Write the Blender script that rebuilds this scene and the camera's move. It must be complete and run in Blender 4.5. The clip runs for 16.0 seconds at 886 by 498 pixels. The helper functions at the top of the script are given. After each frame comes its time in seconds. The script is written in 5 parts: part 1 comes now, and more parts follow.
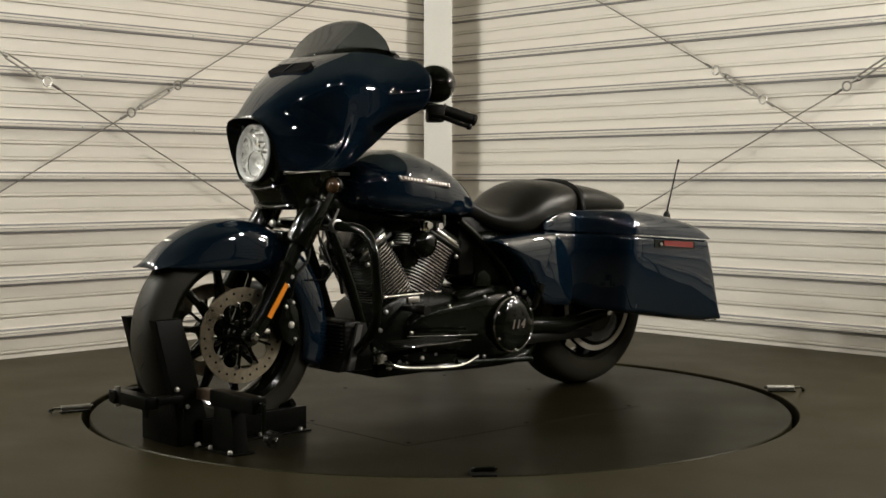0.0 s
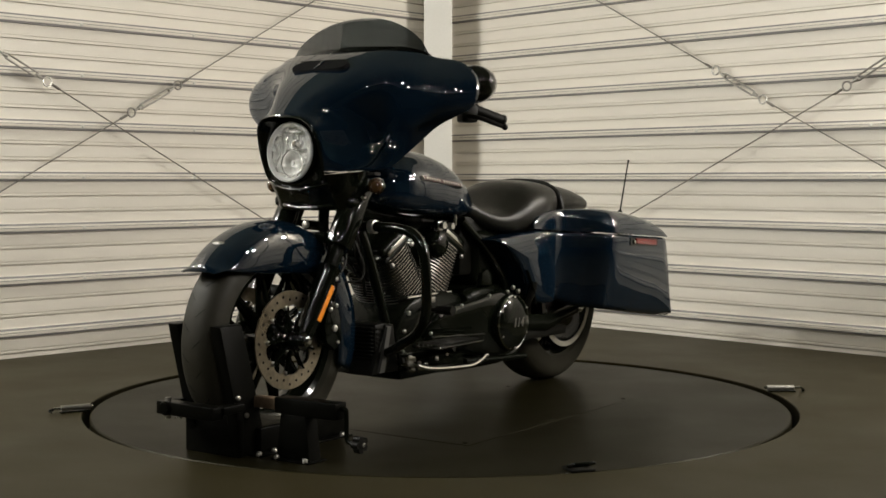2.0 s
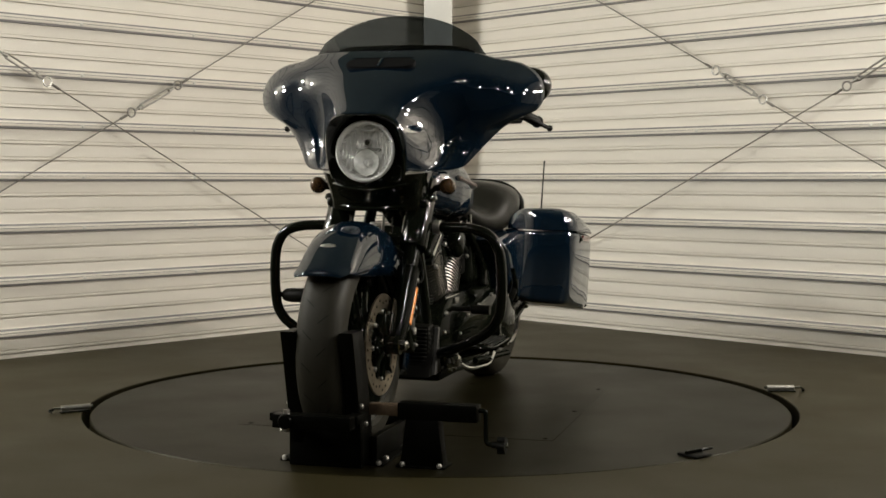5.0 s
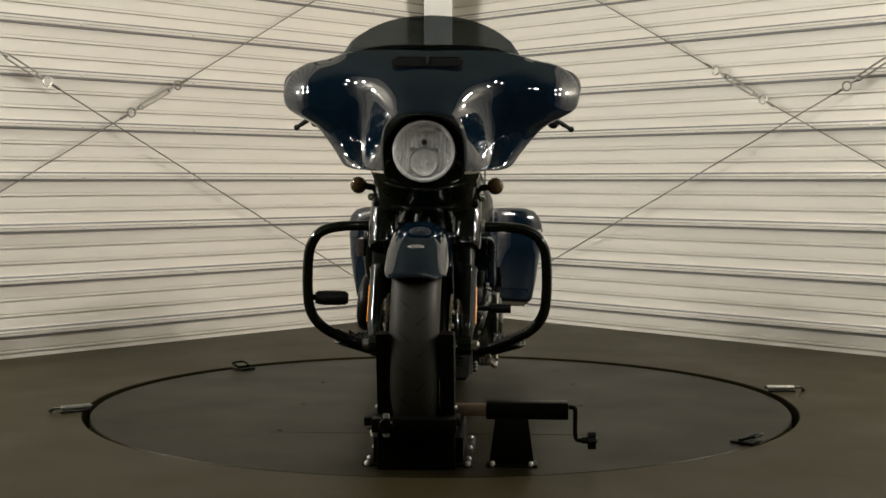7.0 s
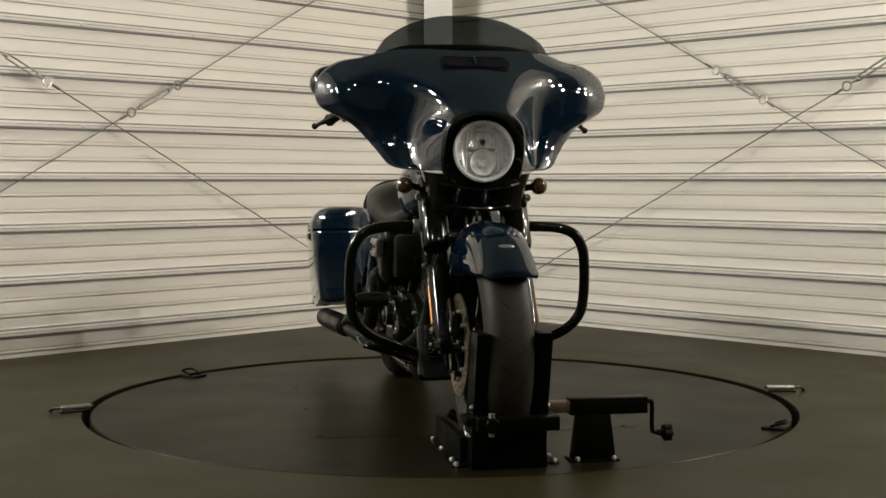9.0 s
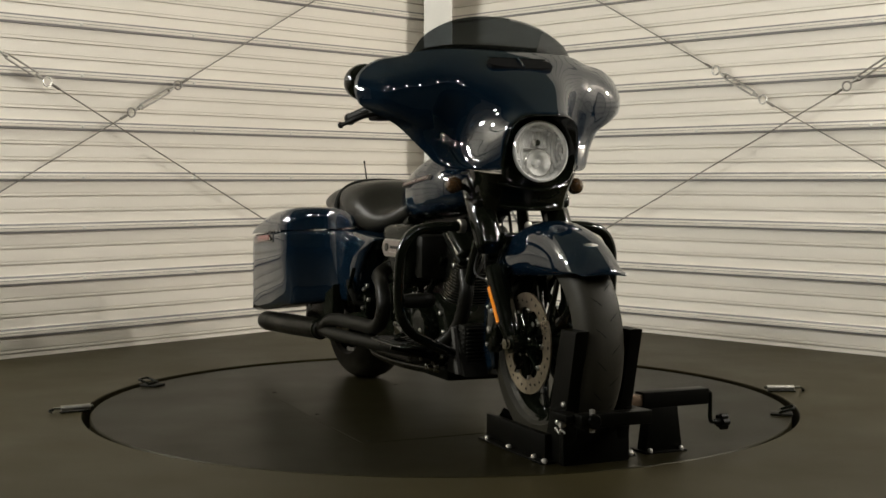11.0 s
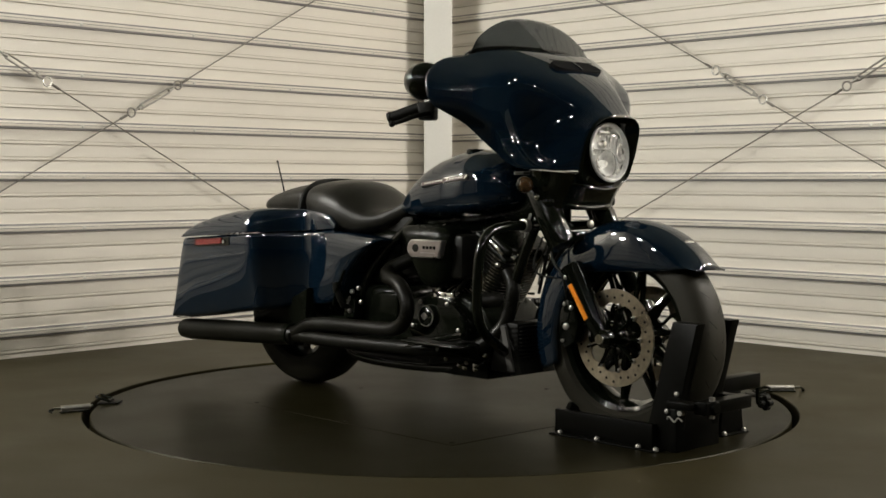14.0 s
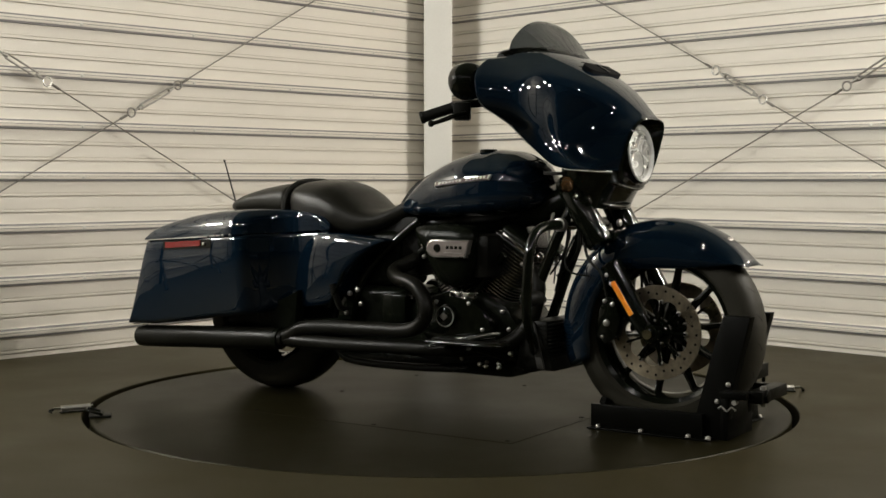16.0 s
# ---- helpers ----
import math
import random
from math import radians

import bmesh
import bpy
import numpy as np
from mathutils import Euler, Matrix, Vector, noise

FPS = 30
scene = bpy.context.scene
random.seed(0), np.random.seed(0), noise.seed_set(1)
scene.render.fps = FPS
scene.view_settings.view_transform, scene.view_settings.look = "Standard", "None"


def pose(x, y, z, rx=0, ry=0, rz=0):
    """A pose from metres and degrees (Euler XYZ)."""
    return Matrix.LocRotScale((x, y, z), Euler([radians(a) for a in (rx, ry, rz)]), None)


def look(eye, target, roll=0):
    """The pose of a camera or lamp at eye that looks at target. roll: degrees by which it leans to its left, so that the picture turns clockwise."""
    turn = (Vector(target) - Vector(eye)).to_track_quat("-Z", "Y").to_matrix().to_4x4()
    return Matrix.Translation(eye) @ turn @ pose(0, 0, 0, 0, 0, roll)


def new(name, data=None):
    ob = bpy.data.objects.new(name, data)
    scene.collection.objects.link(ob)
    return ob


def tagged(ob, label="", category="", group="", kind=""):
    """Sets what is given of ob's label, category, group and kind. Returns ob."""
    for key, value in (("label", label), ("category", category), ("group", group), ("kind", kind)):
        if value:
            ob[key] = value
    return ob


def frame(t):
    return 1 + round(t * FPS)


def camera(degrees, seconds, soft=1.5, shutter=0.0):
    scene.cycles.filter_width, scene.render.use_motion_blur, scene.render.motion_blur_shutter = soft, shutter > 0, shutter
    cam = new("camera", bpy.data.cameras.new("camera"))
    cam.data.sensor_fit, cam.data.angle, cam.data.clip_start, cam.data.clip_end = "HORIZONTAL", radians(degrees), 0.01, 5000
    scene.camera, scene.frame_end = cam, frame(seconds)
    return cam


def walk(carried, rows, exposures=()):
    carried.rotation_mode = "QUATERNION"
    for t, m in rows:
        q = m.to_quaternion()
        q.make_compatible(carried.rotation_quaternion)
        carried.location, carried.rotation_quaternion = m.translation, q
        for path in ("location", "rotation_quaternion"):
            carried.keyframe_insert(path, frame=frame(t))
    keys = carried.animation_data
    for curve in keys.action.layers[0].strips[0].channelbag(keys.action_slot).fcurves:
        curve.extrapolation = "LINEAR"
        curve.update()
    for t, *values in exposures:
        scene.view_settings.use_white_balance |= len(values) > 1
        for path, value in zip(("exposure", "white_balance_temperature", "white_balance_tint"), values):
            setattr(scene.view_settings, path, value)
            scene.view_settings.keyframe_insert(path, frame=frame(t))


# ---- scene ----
cam = camera(36.77, 16.0, soft=1.6)
EYE_M = pose(0, -4.785, 0.799, 87.079, 0, -0.094)
walk(cam, [(0, EYE_M), (16, EYE_M)], exposures=[(0, 0.0, 6500, 10), (16, 0.0, 6500, 10)])

# ---- world and lamps ----
world = bpy.data.worlds.new("world")
world.use_nodes = True
scene.world = world
world.node_tree.nodes["Background"].inputs[0].default_value = (0.74, 0.88, 0.62, 1)
world.node_tree.nodes["Background"].inputs[1].default_value = 0.03

# flood panels on stands: place, power; small ceiling spots: place, power
FLOODS = [((2.90, 0.05, 1.80), 26), ((3.10, -0.45, 2.45), 26), ((3.25, -0.95, 1.95), 26), ((3.45, -1.45, 2.60), 25), ((3.60, -1.95, 2.15), 24),
          ((-2.90, 0.05, 1.80), 28), ((-3.10, -0.45, 2.45), 28), ((-3.25, -0.95, 1.95), 28), ((-3.45, -1.45, 2.60), 28), ((-3.60, -1.95, 2.15), 25)]
LAMPS = [((1.7, -3.5, 2.9), 10), ((2.9, -4.5, 2.8), 10), ((0.8, -5.4, 2.9), 10), ((-1.7, -3.5, 2.9), 10), ((-2.9, -4.5, 2.8), 10), ((-0.8, -5.4, 2.9), 10)]



# ---- materials ----
def mat(name, base, rough=0.5, metal=0.0, coat=0.0, grain=60.0, vary=0.12, bump=0.0, spec=0.5, big=3.0):
    """A surface whose colour and gloss vary at two scales."""
    m = bpy.data.materials.new(name)
    m.use_nodes = True
    nt = m.node_tree
    b = nt.nodes["Principled BSDF"]
    b.inputs["Metallic"].default_value = metal
    b.inputs["Specular IOR Level"].default_value = spec
    b.inputs["Coat Weight"].default_value = coat
    b.inputs["Coat Roughness"].default_value = 0.03
    tc = nt.nodes.new("ShaderNodeTexCoord")
    n1 = nt.nodes.new("ShaderNodeTexNoise")
    n1.inputs["Scale"].default_value = grain
    n1.inputs["Detail"].default_value = 6
    n2 = nt.nodes.new("ShaderNodeTexNoise")
    n2.inputs["Scale"].default_value = big
    n2.inputs["Detail"].default_value = 4
    nt.links.new(tc.outputs["Object"], n1.inputs["Vector"])
    nt.links.new(tc.outputs["Object"], n2.inputs["Vector"])
    mx = nt.nodes.new("ShaderNodeMath")
    mx.operation = "ADD"
    nt.links.new(n1.outputs["Fac"], mx.inputs[0])
    nt.links.new(n2.outputs["Fac"], mx.inputs[1])
    rmp = nt.nodes.new("ShaderNodeMapRange")
    rmp.inputs["From Min"].default_value, rmp.inputs["From Max"].default_value = 0.6, 1.4
    rmp.inputs["To Min"].default_value, rmp.inputs["To Max"].default_value = 1 - vary, 1 + vary
    nt.links.new(mx.outputs[0], rmp.inputs["Value"])
    sc = nt.nodes.new("ShaderNodeVectorMath")
    sc.operation = "SCALE"
    sc.inputs[0].default_value = base
    nt.links.new(rmp.outputs[0], sc.inputs["Scale"])
    nt.links.new(sc.outputs[0], b.inputs["Base Color"])
    rr = nt.nodes.new("ShaderNodeMapRange")
    rr.inputs["From Min"].default_value, rr.inputs["From Max"].default_value = 0.3, 0.7
    rr.inputs["To Min"].default_value = max(0.02, rough * (1 - 1.5 * vary))
    rr.inputs["To Max"].default_value = min(1.0, rough * (1 + 1.5 * vary))
    nt.links.new(n2.outputs["Fac"], rr.inputs["Value"])
    nt.links.new(rr.outputs[0], b.inputs["Roughness"])
    if bump:
        bp = nt.nodes.new("ShaderNodeBump")
        bp.inputs["Strength"].default_value = bump
        bp.inputs["Distance"].default_value = 0.002
        nt.links.new(n1.outputs["Fac"], bp.inputs["Height"])
        nt.links.new(bp.outputs[0], b.inputs["Normal"])
    return m


def glow(name, color, strength):
    m = bpy.data.materials.new(name)
    m.use_nodes = True
    b = m.node_tree.nodes["Principled BSDF"]
    b.inputs["Base Color"].default_value = (*color, 1)
    b.inputs["Emission Color"].default_value = (*color, 1)
    b.inputs["Emission Strength"].default_value = strength
    return m


def glass(name, tint, rough=0.02):
    """A thin clear or tinted sheet: straight view through it, with a gloss on top."""
    m = bpy.data.materials.new(name)
    m.use_nodes = True
    nt = m.node_tree
    nt.nodes.remove(nt.nodes["Principled BSDF"])
    out = nt.nodes["Material Output"]
    tr = nt.nodes.new("ShaderNodeBsdfTransparent")
    tr.inputs[0].default_value = (*tint, 1)
    gl = nt.nodes.new("ShaderNodeBsdfGlossy")
    gl.inputs["Roughness"].default_value = rough
    lw = nt.nodes.new("ShaderNodeLayerWeight")
    pw = nt.nodes.new("ShaderNodeMath")
    pw.operation = "POWER"
    pw.inputs[1].default_value = 4.0
    nt.links.new(lw.outputs["Facing"], pw.inputs[0])
    fr = nt.nodes.new("ShaderNodeMath")
    fr.operation = "MULTIPLY_ADD"
    fr.inputs[1].default_value, fr.inputs[2].default_value = 0.5, 0.035
    nt.links.new(pw.outputs[0], fr.inputs[0])
    mx = nt.nodes.new("ShaderNodeMixShader")
    nt.links.new(fr.outputs[0], mx.inputs[0])
    nt.links.new(tr.outputs[0], mx.inputs[1])
    nt.links.new(gl.outputs[0], mx.inputs[2])
    nt.links.new(mx.outputs[0], out.inputs[0])
    return m


WALL = mat("wall_steel_paint", (0.71, 0.668, 0.590), 0.5, grain=180, vary=0.045, big=1.3, bump=0.03, spec=0.25)
# the shade along the rib edges is put into this darker grey
RIB_SHADE = mat("rib_shade_grey", (0.19, 0.178, 0.175), 0.5, grain=140, vary=0.08)
TRIM = mat("corner_post_paint", (0.56, 0.545, 0.50), 0.5, grain=120, vary=0.05)
RUBBER_FLOOR = mat("rubber_floor", (0.0230, 0.0188, 0.0080), 0.47, grain=260, vary=0.07, big=2.2, bump=0.2, spec=0.13)
DISC = mat("turntable_rubber", (0.0080, 0.0069, 0.0028), 0.38, grain=320, vary=0.07, big=2.5, bump=0.14, spec=0.062)
for rubber in (RUBBER_FLOOR, DISC):
    rubber.node_tree.nodes["Principled BSDF"].inputs["Specular Tint"].default_value = (1.0, 0.96, 0.58, 1)
# near-black that stands for the shade in drill holes, sipes and the vent
RECESS_SHADE = mat("recess_shade", (0.006, 0.006, 0.006), 0.8, spec=0.05)
CEIL = mat("ceiling_paint", (0.075, 0.084, 0.060), 0.8, vary=0.06)
BACKWALL = mat("far_wall_paint", (0.125, 0.140, 0.098), 0.8, vary=0.1)
BLUE = mat("navy_paint", (0.0022, 0.0070, 0.0138), 0.5, coat=1.0, grain=900, vary=0.08, big=2, spec=0.0)
BLUE.node_tree.nodes["Principled BSDF"].inputs["Coat IOR"].default_value = 1.76
BLACK = mat("gloss_black", (0.0030, 0.0038, 0.0023), 0.08, grain=80, vary=0.2, spec=0.36)
SATIN = mat("satin_black", (0.0034, 0.0042, 0.0025), 0.26, grain=160, vary=0.25, bump=0.05, spec=0.09)
MATTE = mat("matte_black_plastic", (0.0048, 0.0047, 0.0034), 0.5, grain=300, vary=0.2, bump=0.1, spec=0.14)
FINS = mat("wrinkle_black", (0.0032, 0.0040, 0.0025), 0.4, grain=500, vary=0.2, bump=0.2, spec=0.15)
FIN_EDGE = mat("machined_fin_edge", (0.74, 0.70, 0.66), 0.30, metal=1.0, vary=0.25)
CHROME = mat("chrome", (0.72, 0.71, 0.69), 0.08, metal=1.0, vary=0.1)
STEEL = mat("zinc_steel", (0.40, 0.385, 0.35), 0.46, metal=1.0, vary=0.2, grain=90)
ROTOR = mat("brake_rotor_steel", (0.30, 0.255, 0.185), 0.34, metal=0.95, vary=0.38, grain=70)
TYRE = mat("tyre_rubber", (0.0190, 0.0172, 0.0112), 0.58, grain=220, vary=0.2, bump=0.15, spec=0.2)
LEATHER = mat("seat_vinyl", (0.0095, 0.0090, 0.0068), 0.36, grain=420, vary=0.15, bump=0.3, spec=0.3)
STAND_BLACK = mat("powder_coat_black", (0.0018, 0.0018, 0.0012), 0.36, grain=240, vary=0.25, bump=0.12, spec=0.065)
PIPE = mat("exhaust_black", (0.0052, 0.0050, 0.0036), 0.38, grain=60, vary=0.25, big=6, spec=0.14)
AMBER = mat("amber_lens", (0.85, 0.26, 0.015), 0.25, coat=0.5, vary=0.08)
AMBER_SMOKE = mat("smoked_amber_lens", (0.050, 0.027, 0.011), 0.06, coat=1.0, vary=0.25)
RED = mat("red_reflector", (0.13, 0.010, 0.009), 0.2, coat=0.6, vary=0.1, grain=200)
LENS_CHROME = mat("reflector_bowl", (0.94, 0.94, 0.92), 0.10, metal=0.5, vary=0.3, grain=60)
BADGE_SILVER = mat("badge_silver", (0.42, 0.40, 0.37), 0.3, metal=0.9)
BADGE_RED = mat("badge_red", (0.035, 0.006, 0.006), 0.35)
PULLEY_RIM = mat("machined_pulley_rim", (0.60, 0.56, 0.49), 0.4, metal=0.35, vary=0.15)
CABLE = mat("wire_rope", (0.20, 0.185, 0.16), 0.45, metal=0.7, vary=0.25, grain=400)
WORN_STEEL = mat("scuffed_bare_steel", (0.17, 0.12, 0.08), 0.35, metal=0.8, vary=0.3)
SCREEN = glass("smoked_screen", (0.28, 0.30, 0.315), 0.02)
CLEAR = glass("clear_lens", (0.95, 0.95, 0.94), 0.02)
LAMP_GLOW = glow("lamp_glow", (1.0, 0.95, 0.86), 90)
PANEL_GLOW = glow("panel_glow", (1.0, 0.95, 0.86), 60)


# ---- mesh helpers ----
def finish(name, bm, material, smooth=40):
    bmesh.ops.recalc_face_normals(bm, faces=bm.faces)
    me = bpy.data.meshes.new(name)
    bm.to_mesh(me)
    bm.free()
    me.materials.append(material)
    me.polygons.foreach_set("use_smooth", [smooth > 0] * len(me.polygons))
    if smooth > 0:
        me.set_sharp_from_angle(angle=radians(smooth))
    return me


def part(name, bm, material, parent=None, label="", smooth=40):
    ob = new(name, finish(name, bm, material, smooth))
    if parent:
        ob.parent = parent
    if label:
        ob["label"] = label
    return ob


def empty(name):
    ob = new(name)
    ob.empty_display_size = 0.1
    return ob


def join(*bms):
    out = bmesh.new()
    for b in bms:
        me = bpy.data.meshes.new("tmp")
        b.to_mesh(me)
        b.free()
        out.from_mesh(me)
        bpy.data.meshes.remove(me)
    return out


def move(bm, m):
    bmesh.ops.transform(bm, matrix=m, verts=bm.verts)
    return bm


def box(x0, x1, y0, y1, z0, z1, r=0.004, seg=2):
    bm = bmesh.new()
    bmesh.ops.create_cube(bm, size=1)
    bmesh.ops.transform(bm, matrix=Matrix.Translation(((x0 + x1) / 2, (y0 + y1) / 2, (z0 + z1) / 2)) @ Matrix.Diagonal((x1 - x0, y1 - y0, z1 - z0, 1)), verts=bm.verts)
    if r:
        bmesh.ops.bevel(bm, geom=bm.edges[:], offset=r, segments=seg, affect="EDGES", profile=0.5)
    return bm


def loft(rings, caps=True, closed=True):
    """Skin over equal-length rings of points."""
    bm = bmesh.new()
    vs = [[bm.verts.new(q) for q in ring] for ring in rings]
    n = len(rings[0])
    for a, b in zip(vs, vs[1:]):
        for i in range(n if closed else n - 1):
            j = (i + 1) % n
            try:
                bm.faces.new((a[i], a[j], b[j], b[i]))
            except ValueError:
                pass
    if caps and closed:
        bm.faces.new(vs[0])
        bm.faces.new(vs[-1][::-1])
    return bm


def spline(pts, per=8, closed=False):
    """A smooth line through the points."""
    P = [Vector(q) for q in pts]
    n = len(P)
    out = []
    for i in range(n if closed else n - 1):
        if closed:
            a, b, c, d = P[i - 1], P[i], P[(i + 1) % n], P[(i + 2) % n]
        else:
            a, b, c, d = P[max(i - 1, 0)], P[i], P[i + 1], P[min(i + 2, n - 1)]
        for k in range(per):
            t = k / per
            out.append(0.5 * ((2 * b) + (c - a) * t + (2 * a - 5 * b + 4 * c - d) * t * t + (3 * b - a - 3 * c + d) * t ** 3))
    if not closed:
        out.append(P[-1].copy())
    return out


def tube(pts, r, n=10, caps=True, closed=False, flat=1.0):
    """A round bar along a line; r is a number or one per point."""
    P = [Vector(q) for q in pts]
    R = r if isinstance(r, (list, tuple)) else [r] * len(P)
    rings, up = [], None
    for i, q in enumerate(P):
        if closed:
            d = (P[(i + 1) % len(P)] - P[i - 1]).normalized()
        else:
            d = (P[min(i + 1, len(P) - 1)] - P[max(i - 1, 0)]).normalized()
        if up is None:
            up = Vector((0, 0, 1)) if abs(d.z) < 0.9 else Vector((1, 0, 0))
        side = d.cross(up).normalized()
        up = side.cross(d).normalized()
        rings.append([q + (side * math.cos(2 * math.pi * k / n) + up * math.sin(2 * math.pi * k / n) * flat) * R[i] for k in range(n)])
    if closed:
        rings.append(rings[0])
        bm = loft(rings, caps=False)
        bmesh.ops.remove_doubles(bm, verts=bm.verts, dist=1e-6)
        return bm
    return loft(rings, caps)


def lathe(profile, n=40, axis="y", closed=False):
    """Turn a profile of (radius, along) round an axis."""
    rings = []
    for k in range(n):
        a = 2 * math.pi * k / n
        c, s = math.cos(a), math.sin(a)
        ring = []
        for r, h in profile:
            if axis == "y":
                ring.append((r * c, h, r * s))
            elif axis == "x":
                ring.append((h, r * c, r * s))
            else:
                ring.append((r * c, r * s, h))
        rings.append(ring)
    rings.append(rings[0])
    bm = loft(rings, caps=False, closed=closed)
    bmesh.ops.remove_doubles(bm, verts=bm.verts, dist=1e-6)
    return bm


def plate(outline, h0, h1, axis="y", r=0.0):
    """A flat outline given thickness along an axis."""
    bm = bmesh.new()
    def put(a, b, h):
        return {"y": (a, h, b), "x": (h, a, b), "z": (a, b, h)}[axis]
    lo = [bm.verts.new(put(a, b, h0)) for a, b in outline]
    hi = [bm.verts.new(put(a, b, h1)) for a, b in outline]
    bm.faces.new(lo)
    bm.faces.new(hi[::-1])
    n = len(outline)
    for i in range(n):
        bm.faces.new((lo[i], lo[(i + 1) % n], hi[(i + 1) % n], hi[i]))
    if r:
        es = [e for e in bm.edges if abs(e.verts[0].co["xyz".index(axis)] - e.verts[1].co["xyz".index(axis)]) < 1e-6]
        bmesh.ops.bevel(bm, geom=es, offset=r, segments=2, affect="EDGES", profile=0.5)
    return bm


def ball(c, r, sx=1.0, sy=1.0, sz=1.0, seg=20):
    bm = bmesh.new()
    bmesh.ops.create_uvsphere(bm, u_segments=seg, v_segments=seg // 2, radius=r)
    return move(bm, Matrix.Translation(c) @ Matrix.Diagonal((sx, sy, sz, 1)))


def rod(a, b, r, n=14, r2=None):
    return tube([a, b], [r, r if r2 is None else r2], n)


def bolt_bm(c, axis, r=0.008, h=0.006):
    """A domed bolt head whose face looks along axis ('y', '-y', 'x', 'z')."""
    bm = lathe([(0, h), (r * 0.55, h), (r * 0.9, h * 0.75), (r, h * 0.3), (r, -0.003), (0, -0.003)], 10, "z")
    turn = {"z": pose(0, 0, 0), "y": pose(0, 0, 0, -90), "-y": pose(0, 0, 0, 90), "x": pose(0, 0, 0, 0, 90), "-x": pose(0, 0, 0, 0, -90)}[axis]
    return move(bm, Matrix.Translation(c) @ turn)


def lerp(a, b, t):
    return a + (b - a) * t


def curve_at(table, x):
    """Piecewise smooth value of a table of (x, value)."""
    t = sorted(table)
    if x <= t[0][0]:
        return t[0][1]
    for (a, u), (b, v) in zip(t, t[1:]):
        if x <= b:
            return lerp(u, v, (x - a) / (b - a))
    return t[-1][1]


# ---- the setting ----
LEFT_N, LEFT_C = radians(136.60), 2.1853
RIGHT_N, RIGHT_C = radians(43.86), 2.2778
CORNER = Vector((0.051, 3.234, 0))
RIB, RIB_TOP = 0.2338, 1.743
FLOOR_Z = 0.006
HOLE_R, DISC_R = 1.253, 1.228


def build_floor():
    bm = bmesh.new()
    n = 128
    a = [(2 * math.pi * k / n) for k in range(n)]
    inner = [bm.verts.new((HOLE_R * math.cos(q), HOLE_R * math.sin(q), FLOOR_Z)) for q in a]
    rim = [bm.verts.new(((HOLE_R + 0.003) * math.cos(q), (HOLE_R + 0.003) * math.sin(q), FLOOR_Z)) for q in a]
    for v in inner:
        v.co.z -= 0.003
    down = [bm.verts.new((HOLE_R * math.cos(q), HOLE_R * math.sin(q), -0.08)) for q in a]
    def sq(q):
        c, s = math.cos(q), math.sin(q)
        k = 9.0 / max(abs(c), abs(s))
        return (c * k, s * k - 2.5, FLOOR_Z)
    outer = [bm.verts.new(sq(q)) for q in a]
    for i in range(n):
        j = (i + 1) % n
        bm.faces.new((rim[i], rim[j], outer[j], outer[i]))
        bm.faces.new((inner[i], inner[j], rim[j], rim[i]))
        bm.faces.new((down[i], down[j], inner[j], inner[i]))
    bm.faces.new([bm.verts.new(((HOLE_R) * math.cos(q), (HOLE_R) * math.sin(q), -0.08)) for q in a])
    ob = part("floor", bm, RUBBER_FLOOR, smooth=0)
    return tagged(ob, "dark brown-grey rubber floor with a round recess", "floor", kind="structure")


def rib_profile():
    """The wall sheet's section: (out from the wall, height, painted shade below this point), from the floor to the
    ceiling.
    """
    pts = [(0.0, -0.02, 0)]
    k = 9
    z = RIB_TOP - RIB * k
    while z < 3.6:
        if z > 0.03:
            # faces marked 1 carry the painted shade of the rib's dark lines
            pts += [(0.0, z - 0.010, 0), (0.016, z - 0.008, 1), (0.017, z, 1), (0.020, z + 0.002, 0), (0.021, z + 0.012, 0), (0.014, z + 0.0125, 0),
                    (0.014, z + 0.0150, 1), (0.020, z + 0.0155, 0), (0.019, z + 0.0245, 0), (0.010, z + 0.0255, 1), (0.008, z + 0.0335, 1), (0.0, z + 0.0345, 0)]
        for f in (0.37, 0.68):
            zz = z + RIB * f
            if zz > 0.02:
                pts += [(0.0, zz - 0.0070, 0), (-0.013, zz - 0.0066, 0), (-0.013, zz - 0.0010, 0), (0.0025, zz - 0.0005, 0), (0.0025, zz + 0.0100, 0), (-0.007, zz + 0.0104, 0), (-0.007, zz + 0.0140, 0), (0.0, zz + 0.0144, 0)]
        z += RIB
    pts.append((0.0, 3.7, 0))
    return pts


